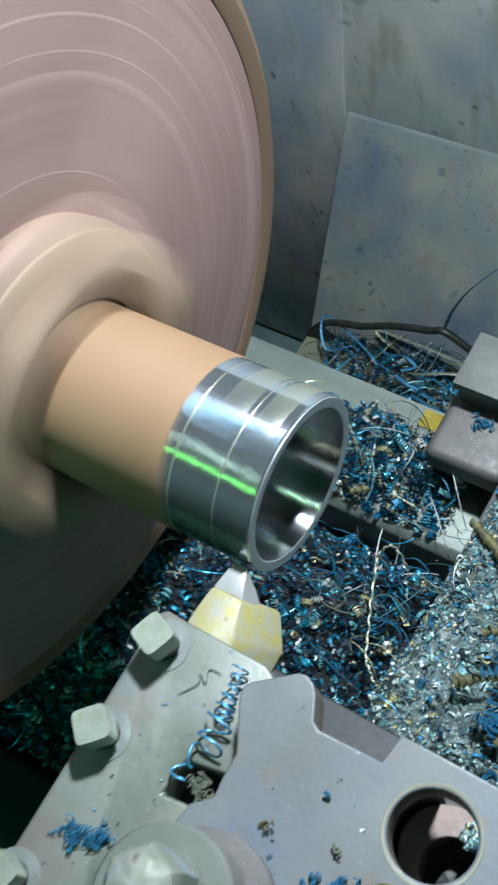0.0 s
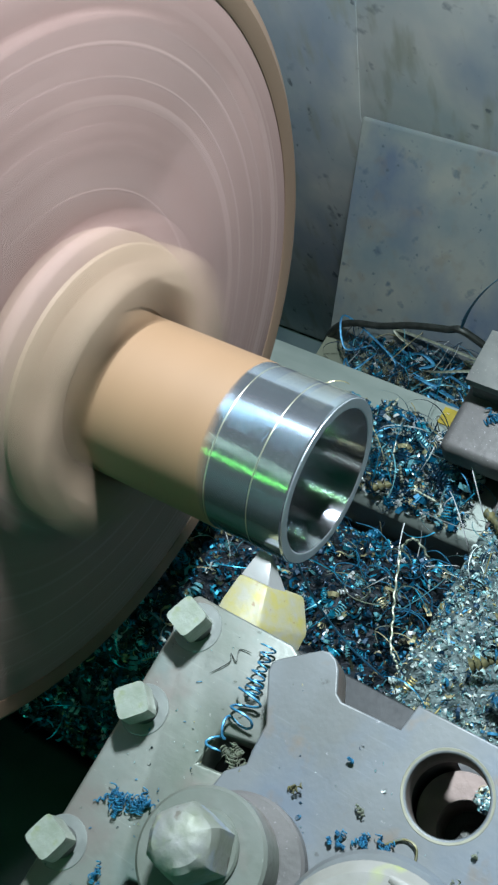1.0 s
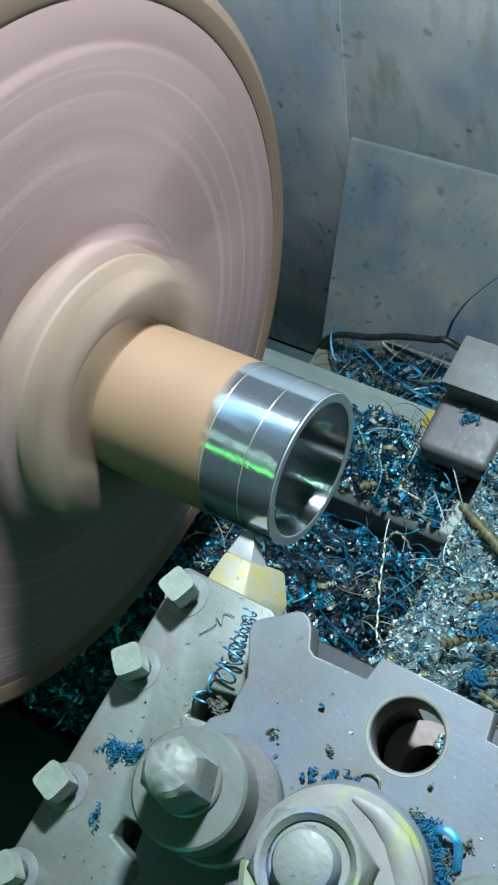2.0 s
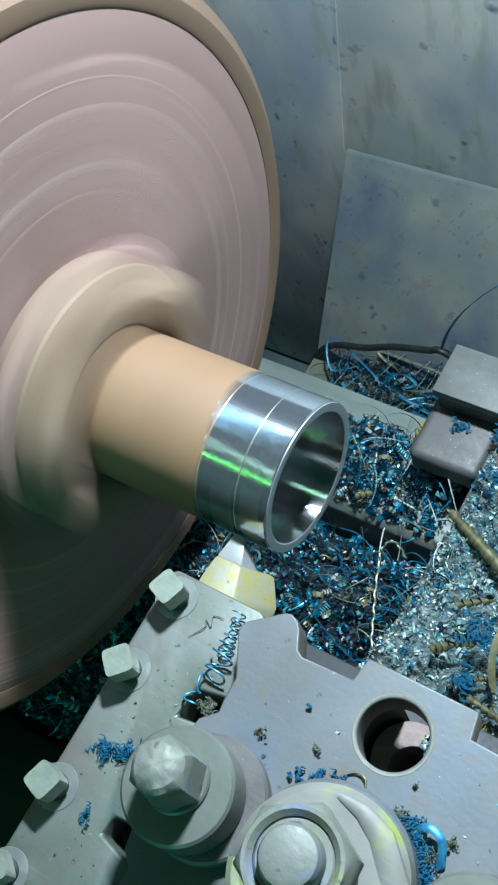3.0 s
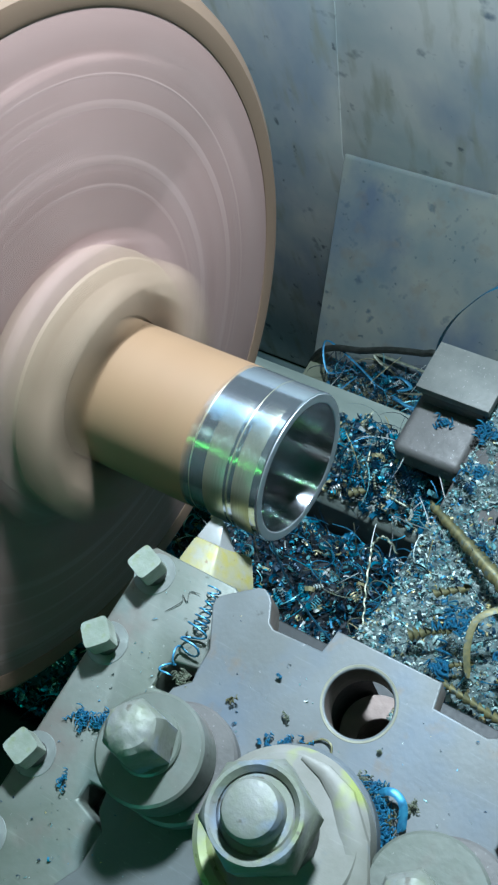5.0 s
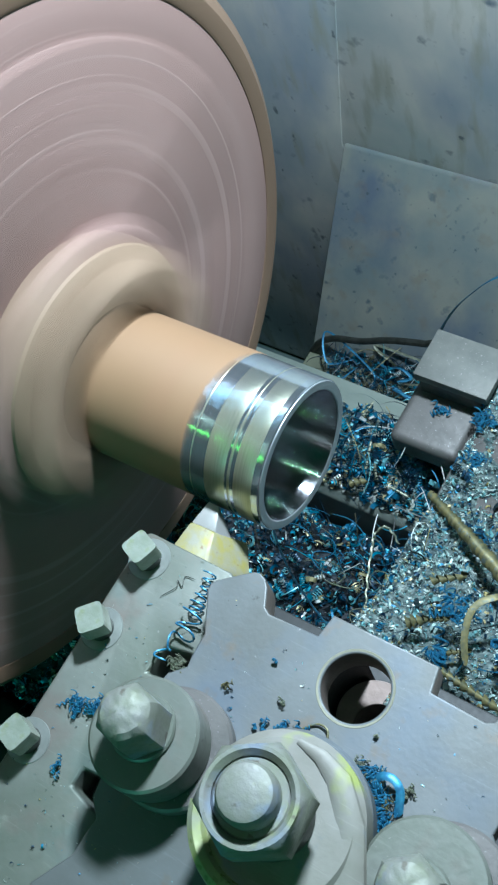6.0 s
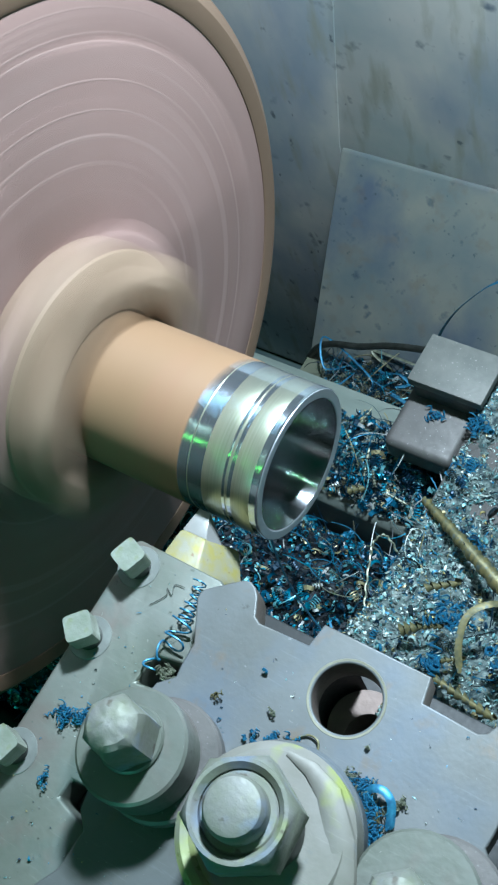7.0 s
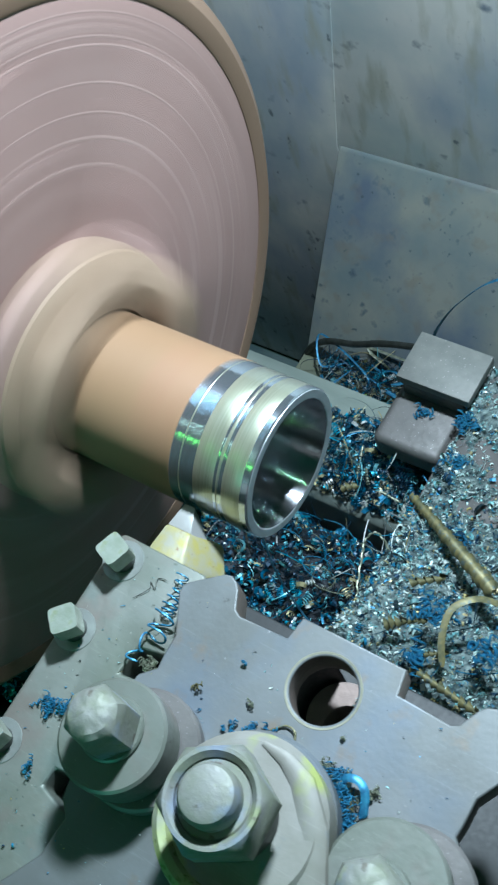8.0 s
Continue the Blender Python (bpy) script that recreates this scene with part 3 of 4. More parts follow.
def clamp_plate():
    half = [(0.1072, -0.0882), (0.1055, -0.0995), (0.0800, -0.1006), (0.0765, -0.0985), (0.0725, -0.0900), (0.0700, -0.0872), (0.0668, -0.0858), (0.0640, -0.0864), (0.0505, -0.0972), (0.0490, -0.0995), (0.0492, -0.1025), (0.0590, -0.1207), (0.0592, -0.1318), (0.0600, -0.1376), (0.0535, -0.1440), (0.0520, -0.152)]
    left = half + [(x, 2 * CY - y) for x, y in half[::-1]]
    ring = left + [(2 * CX - x, y) for x, y in left[::-1]]
    cu = bpy.data.curves.new("outline", "CURVE")
    cu.dimensions, cu.fill_mode, cu.extrude, cu.bevel_depth, cu.bevel_resolution = "2D", "BOTH", 0.0083, 0.0008, 2
    hole = [(0.1303 + 0.0157 * math.cos(2 * math.pi * i / 64), -0.1115 + 0.0157 * math.sin(2 * math.pi * i / 64)) for i in range(64)]
    for pts in (ring, hole):
        s = cu.splines.new("POLY")
        s.points.add(len(pts) - 1)
        for p, (x, y) in zip(s.points, pts):
            p.co = (x, y, 0, 1)
        s.use_cyclic_u = True
    tmp = new("outline", cu)
    bpy.context.view_layer.update()
    me = bpy.data.meshes.new_from_object(tmp.evaluated_get(bpy.context.evaluated_depsgraph_get()))
    bpy.data.objects.remove(tmp)
    bpy.data.curves.remove(cu)
    me.transform(Matrix.Translation((-CX, -CY, 0)))
    me.materials.clear()
    me.materials.append(M_PLATE)
    me.materials.append(M_PLATE_SIDE)
    for p in me.polygons:
        p.material_index = 0 if abs(p.normal.z) > 0.25 else 1
    ob = new("clamp_plate", me)
    ob.location = (CX, CY, 0.0589)
    tagged(ob, "ground grey steel clamp plate with notched edge and round hole", "plate")
    bush = lathe([(0.01565, 0.0060), (0.0157, 0.0086), (0.0159, 0.00915), (0.0168, 0.00925), (0.0171, 0.0090)], seg=72)
    part("worn_hole_edge", moved(bush, 0.1303 - CX, -0.1115 - CY), M_EDGE, ob, "pale rubbed edge round the hole")
    ride(ob)


def index_boss():
    b = ride(thing("index_boss", (0.1312, -0.1113, -0.0205), "brownish steel index boss with an off-centre socket", "boss"))
    bm = bmesh.new()
    levels = []
    # a collar whose socket is off its centre
    for z, ro, ri in ((0.0, 0.0176, 0.0112), (0.0397, 0.0176, 0.0112), (0.0405, 0.0173, 0.0116)):
        outer = [bm.verts.new((ro * math.cos(2 * math.pi * q / 64), ro * math.sin(2 * math.pi * q / 64), z)) for q in range(64)]
        inner = [bm.verts.new((0.0040 + ri * math.cos(2 * math.pi * q / 64), -0.0038 + ri * math.sin(2 * math.pi * q / 64), z)) for q in range(64)]
        levels.append((outer, inner))
    for (o0, i0), (o1, i1) in zip(levels, levels[1:]):
        for q in range(64):
            k = (q + 1) % 64
            bm.faces.new((o0[q], o0[k], o1[k], o1[q]))
            bm.faces.new((i0[k], i0[q], i1[q], i1[k]))
    for (o, i), flip in ((levels[0], True), (levels[-1], False)):
        for q in range(64):
            k = (q + 1) % 64
            f = (o[q], o[k], i[k], i[q])
            bm.faces.new(f[::-1] if flip else f)
    part("collar", bm, M_BOSS, b)
    part("socket", disc(0.0040, -0.0038, 0.0111, 0.001, 0.012, bev=0.0001), M_THREAD, b, "dark bottom of the socket")
    # Added near-black half shell stands for the shaded wall of the hole.
    sl = ride(thing("shade_sleeve", (0.1303, -0.1115, -0.0205), "dark half shell added to hold shade in the plate hole", "sleeve"))
    part("sleeve", lathe([(0.0187, 0.0), (0.0212, 0.0), (0.0212, 0.0698), (0.0187, 0.0698)], seg=40, a0=118, a1=300, close=True), M_DARK, sl)
    lump = ride(thing("swarf_lump", (0.1372, -0.1172, -0.0088), "grey lump of packed swarf in the socket", "swarf"))
    rng = np.random.default_rng(12)
    bm = bmesh.new()
    bmesh.ops.create_icosphere(bm, subdivisions=3, radius=0.0074)
    for v in bm.verts:
        v.co *= 1 + rng.uniform(-0.09, 0.09)
        v.co.z = v.co.z * 0.9 + 0.0065
    part("lump", bm, M_CAP, lump, smooth=False)


def cutting_tool():
    t = ride(thing("cutting_tool", (0.004, -0.1, 0.0), "turning tool with grey carbide tip and straw stained shank", "cutting tool"))
    at = -t.location

    def loft(top, low, z1, z0, bev):
        bm = bmesh.new()
        a = [bm.verts.new((x, y, z1 + (dz[0] if dz else 0))) for x, y, *dz in top]
        b = [bm.verts.new((x, y, z0)) for x, y in low]
        bm.faces.new(a)
        bm.faces.new(b[::-1])
        for i in range(len(a)):
            bm.faces.new((a[i], b[i], b[(i + 1) % len(a)], a[(i + 1) % len(a)]))
        bmesh.ops.recalc_face_normals(bm, faces=bm.faces)
        bevel(bm, bev, 2, 20)
        return moved(bm, *at)

    part("carbide_tip", loft([(-0.0085, -0.0458), (-0.0015, -0.0458), (0.0045, -0.060), (-0.0105, -0.0605)], [(-0.007, -0.05), (0.002, -0.05), (0.014, -0.0605), (-0.009, -0.0605)], 0.001, -0.012, 0.0006), M_CARBIDE, t, "worn grey carbide tip")
    part("shank", loft([(-0.0112, -0.0602), (0.0050, -0.0602), (0.0105, -0.078), (0.0125, -0.20), (-0.0125, -0.20), (-0.0125, -0.074)], [(-0.0095, -0.058), (0.016, -0.052), (0.027, -0.068), (0.027, -0.20), (-0.0115, -0.20), (-0.0115, -0.074)], 0.0022, -0.020, 0.0022), M_TIN, t)


def square_bolt(y, x, turn):
    b = ride(thing("square_bolt", (x, y, 0.0495), "pale zinc square head clamping bolt on the tool post", "bolt", "tool clamping bolts"))
    part("head", square_head(0.0090, 0.0062, 0.0165, turn), M_BOLT, b)
    part("neck", disc(0, 0, 0.0062, -0.018, 0.0064, bev=0.0008, seg=32), M_THREAD, b, "dark threaded neck")
    part("seat_ring", disc(0, 0, 0.0108, 0.0, 0.0004, bev=0.0002, hole=0.0063, seg=48), M_RUBBED, b, "faintly rubbed ring round the bolt")


def hammered_head(r, z0, z1, turn, seed):
    """A hexagon head whose top is beaten into an uneven dome."""
    bm = bmesh.new()
    n = 48
    rings = []
    for f, z, rnd, dent in ((1.0, z0, 0.0, 0), (1.0, z1 - 0.0078, 0.0, 0.1), (0.975, z1 - 0.0050, 0.25, 0.4), (0.87, z1 - 0.0020, 0.6, 0.8), (0.70, z1 + 0.0002, 0.8, 1), (0.5, z1 + 0.0013, 0.8, 1), (0.3, z1 + 0.0018, 0.95, 1), (0.12, z1 + 0.0021, 1.0, 1)):
        row = []
        for k in range(n):
            a = 2 * math.pi * k / n
            flat = math.cos(math.pi / 6) / math.cos((a % (math.pi / 3)) - math.pi / 6)
            rad = r * f * (flat * (1 - rnd) + 0.93 * rnd)
            x, y = rad * math.cos(a), rad * math.sin(a)
            beat = noise.noise(Vector((x * 230, y * 230, seed))) * 0.0009 * dent
            row.append(bm.verts.new((x * (1 + 30 * beat * 0.6), y * (1 + 30 * beat * 0.6), z + beat)))
        rings.append(row)
    for a, b in zip(rings, rings[1:]):
        for k in range(n):
            bm.faces.new((a[k], a[(k + 1) % n], b[(k + 1) % n], b[k]))
    bm.faces.new(rings[0][::-1])
    bm.faces.new(rings[-1])
    return moved(bm, 0, 0, 0, turn)


def clamp_bolt(x, y, zt, turn, dy=0.002):
    wsh = ride(thing("clamp_washer", (x, y, 0.068), "thick grey steel clamp washer on the plate", "washer", "clamp washers"))
    part("lower_disc", disc(0.006, 0.002, 0.0262, 0.0, 0.0085, bev=0.0012, hole=0.007), M_CAST, wsh, "dark brownish lower washer")
    part("upper_disc", disc(0, 0, 0.0238, 0.0085, 0.0285, bev=0.0012, hole=0.007), M_BLOCK, wsh)
    b = ride(thing("hex_bolt", (x - 0.0007, y + dy, 0.0965), "dull steel hexagon bolt with a beaten domed head", "bolt", "clamp bolts"))
    part("head", hammered_head(0.0134, 0.002, zt - 0.0965, turn, int(turn)), M_HEX, b)
    part("flange", disc(0, 0, 0.0140, 0.0, 0.0025, bev=0.0008, seg=48), M_BLOCK, b)


def centre_nut():
    c = ride(thing("clamp_collar", (0.138, -0.1755, 0.068), "grey steel collar with a curved clamping lever", "collar"))
    part("base_washer", disc(-0.004, 0.0035, 0.0348, 0.0, 0.017, bev=0.0015, hole=0.011), M_PLATE, c)
    part("collar", disc(0, 0.0005, 0.0335, 0.017, 0.042, bev=0.004, hole=0.011), M_COLLAR, c)
    cu = [(-0.006, 0.029, 0.042), (0.0045, 0.028, 0.042), (0.0145, 0.0235, 0.041), (0.0250, 0.0110, 0.039), (0.0310, -0.0050, 0.036), (0.0400, -0.030, 0.033), (0.060, -0.075, 0.031)]
    bm = bmesh.new()
    rings = []
    for i, (x, y, z) in enumerate(cu):
        j, k = max(i - 1, 0), min(i + 1, len(cu) - 1)
        d = (Vector(cu[k]) - Vector(cu[j])).normalized()
        side = d.cross(Vector((0, 0, 1))).normalized()
        up = side.cross(d)
        w = (0.0012, 0.0032, 0.0050, 0.0065, 0.0085, 0.0095, 0.0095)[i]
        rings.append([bm.verts.new(Vector((x, y, z)) + side * w * math.cos(a) + up * w * 0.55 * math.sin(a)) for a in [2 * math.pi * q / 14 for q in range(14)]])
    for a, b in zip(rings, rings[1:]):
        for q in range(14):
            bm.faces.new((a[q], a[(q + 1) % 14], b[(q + 1) % 14], b[q]))
    bm.faces.new(rings[0][::-1])
    bm.faces.new(rings[-1])
    part("lever", bm, M_COLLAR, c, "pale curved lever arm")
    lip = lathe([(0.0255, 0.0418), (0.0270, 0.0452), (0.0300, 0.0462), (0.0325, 0.0442), (0.0333, 0.0405), (0.0333, 0.0330)], seg=30, a0=196, a1=300)
    part("oily_lip", lip, M_OIL, c, "yellow-green oily lip of the collar")
    n = ride(thing("centre_nut", (0.1367, -0.1745, 0.110), "large chamfered steel hexagon nut on a threaded stud", "nut"))
    part("nut", hexagon(0, 0, 0.0210, 0.017, 0.036, 31, chamfer=0.0030, hole=0.0142), M_HEX, n)
    # Near-black disc added for the shaded gap below the nut.
    part("spacer", disc(0, 0, 0.0165, 0.0002, 0.0172, bev=0.0008, hole=0.0104), M_THREAD, n, "added spacer, dark to stand for the shaded gap under the nut")
    part("inner_ring", disc(0, 0, 0.01405, 0.0175, 0.0336, bev=0.0008, hole=0.0096), M_HEX, n, "sunk ring round the stud")
    stud = lathe([(0.0, -0.03), (0.0100, -0.03), (0.0100, 0.030), (0.0111, 0.0302), (0.0111, 0.0388), (0.0108, 0.0410), (0.0098, 0.0427), (0.0080, 0.0435), (0.0, 0.0438)], seg=48)
    part("stud", stud, M_HEX, n, "rounded end of the stud")


carriage()
compound()
tool_post()
clamp_plate()
index_boss()
cutting_tool()
for y, x, turn in ((-0.0986, 0.0053, 24), (-0.1387, 0.0034, 1), (-0.1990, 0.0022, 27), (-0.2400, 0.0028, 8)):
    square_bolt(y, x, turn)
clamp_bolt(0.0697, -0.1725, 0.123, 48)
clamp_bolt(0.1935, -0.1675, 0.123, 40, -0.006)
centre_nut()


# ---- swarf ----
rng = np.random.default_rng(5)


def ribbon(points, wide, thick_dir=None):
    """Vertices and faces of a thin ribbon along points; wide: half width vectors."""
    n = len(points)
    verts = np.empty((2 * n, 3))
    verts[0::2], verts[1::2] = points + wide, points - wide
    faces = [(2 * i, 2 * i + 1, 2 * i + 3, 2 * i + 2) for i in range(n - 1)]
    return verts, faces


def random_turn():
    q = rng.normal(size=4)
    q /= np.linalg.norm(q)
    w, x, y, z = q
    return np.array([[1 - 2 * (y * y + z * z), 2 * (x * y - z * w), 2 * (x * z + y * w)], [2 * (x * y + z * w), 1 - 2 * (x * x + z * z), 2 * (y * z - x * w)], [2 * (x * z - y * w), 2 * (y * z + x * w), 1 - 2 * (x * x + y * y)]])


def curl(radius, turns, pitch, width, seg):
    a = np.linspace(0, 2 * math.pi * turns, seg + 1)
    grow = 1 + 0.15 * np.sin(a * 0.37)
    p = np.stack([radius * grow * np.cos(a), radius * grow * np.sin(a), pitch * a / (2 * math.pi)], 1)
    p -= p.mean(0)
    wide = np.tile([0, 0, width / 2], (len(a), 1)) + 0.25 * width * np.stack([np.cos(a), np.sin(a), 0 * a], 1)
    return p, wide


def swarf(name, label, mats, height, area, flakes, wires, grid, size=1.0, hfaces=True, wire_len=1.0, keep=None):
    """A heap: a rough surface, flakes and curls lying on it."""
    x0, x1, y0, y1 = area
    verts, faces, slots = [], [], []
    count = 0
    if hfaces:
        nx, ny = grid
        for i in range(nx + 1):
            for j in range(ny + 1):
                x, y = x0 + (x1 - x0) * i / nx, y0 + (y1 - y0) * j / ny
                verts.append((x, y, height(x, y) + rng.normal() * 0.0012 * size))
        for i in range(nx):
            for j in range(ny):
                a = i * (ny + 1) + j
                faces.append((a, a + ny + 1, a + ny + 2, a + 1))
                slots.append(0)
        count = len(verts)
    for k in range(flakes + wires):
        x, y = rng.uniform(x0, x1), rng.uniform(y0, y1)
        if keep and not keep(x, y):
            continue
        s = size * math.exp(rng.normal() * 0.45)
        if k < flakes:
            kind = rng.random()
            if kind < 0.35:
                p, w = curl(0.0018 * s, rng.uniform(0.3, 0.9), 0.001 * s, rng.uniform(0.0008, 0.0016) * s, 6)
            elif kind < 0.6:
                p, w = curl(0.004 * s, rng.uniform(0.1, 0.35), 0.001 * s, 0.0008 * s, 5)
            else:
                p, w = curl(0.0012 * s, rng.uniform(1, 2.8), 0.0012 * s, 0.0008 * s, 16)
            lift = 0.0012 * s
        else:
            if rng.random() < 0.5:
                p, w = curl(rng.uniform(0.0015, 0.003) * size, rng.uniform(3, 7) * wire_len, 0.002 * size, 0.0008 * size, 60)
            else:
                p, w = curl(rng.uniform(0.008, 0.025) * size, rng.uniform(0.3, 1.1) * wire_len, 0.008 * size, 0.0007 * size, 24)
            lift = rng.uniform(0.001, 0.007) * size
        t = random_turn()
        v, f = ribbon(p @ t.T, w @ t.T)
        v = v + np.array([x, y, height(x, y) + lift])
        verts.extend(map(tuple, v))
        faces.extend(tuple(i + count for i in q) for q in f)
        slots.extend([1] * len(f))
        count += len(v)
    ob = raw_mesh(name, verts, faces, mats, slots=slots)
    return tagged(ob, label, "swarf", kind="stuff")


def fn(x, y, s, seed=0.0):
    return noise.noise(Vector((x * s + seed, y * s, seed * 1.7)))


def bed_height(x, y):
    z = -0.305 + 0.018 * fn(x, y, 22) + 0.010 * fn(x, y, 60, 3)
    z -= 0.13 * max(0.0, (y - 0.055) / 0.05) ** 1.5
    return z - 0.05 * max(0.0, -(y + 0.08) / 0.09)


def way_height(x, y):
    u = (x + 0.10) / 0.085
    v = (y - 0.162) / 0.044
    return -0.369 + 0.016 * max(0.0, 1 - u * u * 0.7 - v * v) + 0.003 * fn(x, y, 70, 5)


def saddle_height(x, y):
    t = min(1.0, max(0.0, (0.13 - y) / 0.15))
    z = -0.298 + 0.085 * t + 0.010 * fn(x, y, 25, 9) + 0.005 * fn(x, y, 80, 2)
    return z - 0.05 * max(0.0, 1 - (x - 0.016) / 0.02) * t


def pan_height(x, y):
    u, v = (x + 0.25) / 0.12, (y - 0.40) / 0.06
    return -0.744 + 0.035 * max(0.0, 1 - u * u - v * v) + 0.008 * fn(x, y, 30, 4)


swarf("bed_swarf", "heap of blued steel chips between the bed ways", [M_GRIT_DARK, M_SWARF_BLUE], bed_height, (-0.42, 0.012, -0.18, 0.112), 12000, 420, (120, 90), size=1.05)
swarf("way_swarf", "blue chips strewn on the rear way", [M_GRIT_DARK, M_SWARF_BLUE], way_height, (-0.20, -0.022, 0.119, 0.207), 1700, 170, (10, 10), hfaces=False, size=1.25,
      keep=lambda x, y: ((x + 0.10) / 0.085) ** 2 * 0.6 + ((y - 0.160) / 0.047) ** 2 < 1 + 0.5 * fn(x, y, 50, 8))
ride(swarf("saddle_swarf", "fine grey and blue chips heaped on the saddle", [M_GRIT, M_SWARF_GREY], saddle_height, (0.017, 0.32, -0.125, 0.26), 17000, 120, (120, 150), size=0.62))
ride(swarf("saddle_chips", "larger blue and pale chips scattered over the saddle swarf", [M_GRIT, M_SWARF_MIX], saddle_height, (0.02, 0.32, -0.125, 0.15), 2600, 110, (4, 4), size=1.0, hfaces=False))
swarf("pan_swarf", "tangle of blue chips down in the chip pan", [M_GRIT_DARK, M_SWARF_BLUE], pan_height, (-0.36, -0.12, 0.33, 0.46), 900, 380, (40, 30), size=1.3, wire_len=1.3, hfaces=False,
      keep=lambda x, y: ((x + 0.25) / 0.12) ** 2 + ((y - 0.40) / 0.055) ** 2 < 1 + 0.6 * fn(x, y, 40, 6))


def on_plate(x, y):
    return 0.052 < x < 0.20 and -0.235 < y < -0.101 and (x - 0.1303) ** 2 + (y + 0.1115) ** 2 > 0.0185 ** 2


ride(swarf("plate_crumbs", "tiny pale and blue crumbs strewn on the clamp plate", [M_GRIT, M_SWARF_MIX], lambda x, y: 0.0677, (0.052, 0.20, -0.235, -0.101), 190, 0, (4, 4), size=0.22, hfaces=False, keep=on_plate))
ride(swarf("block_crumbs", "tiny pale and blue crumbs strewn on the tool post block", [M_GRIT, M_SWARF_MIX], lambda x, y: 0.0495, (-0.001, 0.046, -0.26, -0.092), 120, 0, (4, 4), size=0.22, hfaces=False))
ride(swarf("boss_crumbs", "heap of grey crumbs on the edge of the index boss", [M_GRIT, M_SWARF_GREY], lambda x, y: 0.0200 + 0.002 * max(0.0, 1 - ((x - 0.1385) ** 2 + (y + 0.1010) ** 2) / 0.006 ** 2), (0.1325, 0.1445, -0.1065, -0.0965), 260, 0, (4, 4), size=0.42, hfaces=False,
           keep=lambda x, y: (x - 0.1385) ** 2 + (y + 0.1010) ** 2 < 0.0055 ** 2))


# ---- single chips ----
def glide(pts, n):
    """Smooth points along a polyline (Catmull-Rom)."""
    p = np.array([pts[0]] + list(pts) + [pts[-1]], float)
    out = []
    for i in range(len(pts) - 1):
        a, b, c, d = p[i], p[i + 1], p[i + 2], p[i + 3]
        for t in np.linspace(0, 1, n, endpoint=False):
            out.append(0.5 * (2 * b + (c - a) * t + (2 * a - 5 * b + 4 * c - d) * t * t + (3 * b - a - 3 * c + d) * t ** 3))
    out.append(p[-1])
    return np.array(out)


def tube_mesh(name, path, radius, mat, label, category="chip", flat=1.0, sides=6):
    """A round or flattened wire along a path; its origin is its middle."""
    path = np.array(path)
    mid = path.mean(0)
    path = path - mid
    tang = np.gradient(path, axis=0)
    tang /= np.linalg.norm(tang, axis=1, keepdims=True) + 1e-12
    up = np.array([0.13, 0.21, 0.97])
    verts, faces = [], []
    for k, (p, d) in enumerate(zip(path, tang)):
        s = np.cross(d, up)
        s /= np.linalg.norm(s) + 1e-9
        u = np.cross(s, d)
        r = radius * (0.4 + 0.6 * min(1.0, min(k, len(path) - 1 - k) / 4))
        for q in range(sides):
            a = 2 * math.pi * q / sides
            verts.append(tuple(p + r * (s * math.cos(a) + u * flat * math.sin(a))))
    for k in range(len(path) - 1):
        for q in range(sides):
            a, b = k * sides + q, k * sides + (q + 1) % sides
            faces.append((a, b, b + sides, a + sides))
    ob = raw_mesh(name, verts, faces, mat, smooth=True)
    ob.location = mid
    return tagged(ob, label, category if label else "")


def helix(axis, radius, turns, per=18, squash=1.0, seed=1.0):
    """A coil round a path."""
    axis = np.array(axis)
    n = int(turns * per)
    s = np.linspace(0, len(axis) - 1, n)
    c = np.stack([np.interp(s, np.arange(len(axis)), axis[:, i]) for i in range(3)], 1)
    d = np.gradient(c, axis=0)
    d /= np.linalg.norm(d, axis=1, keepdims=True)
    a = np.linspace(0, 2 * math.pi * turns, n)
    side = np.cross(d, [0, 0, 1.0])
    side /= np.linalg.norm(side, axis=1, keepdims=True)
    up = np.cross(side, d)
    r = radius * (1 + 0.25 * np.sin(a * 0.21 + seed) + 0.1 * np.sin(a * 0.77))
    return c + (side * (r * np.cos(a))[:, None] + up * (r * squash * np.sin(a))[:, None])


def tangle(name, x, y, z, spread, count, mat, label, wire=0.00034, seed=0, size=1.0):
    """A small knot of curls."""
    g = np.random.default_rng(seed)
    knot = thing(name, (x, y, z), label, "chips")
    for k in range(count):
        c = np.array([g.normal() * spread, g.normal() * spread * 0.7, g.uniform(0.0006, 0.003)])
        ax = g.normal(size=3) * 0.0035 * size
        ax[2] *= 0.3
        path = helix(np.array([c - ax, c, c + ax * 0.7]), g.uniform(0.0009, 0.0017) * size, g.uniform(2.5, 5), 14)
        path[:, 2] = np.maximum(path[:, 2], 0.0005)
        ob = tube_mesh("curl", path, wire, mat, "", "", sides=4)
        ob.parent = knot
    return knot


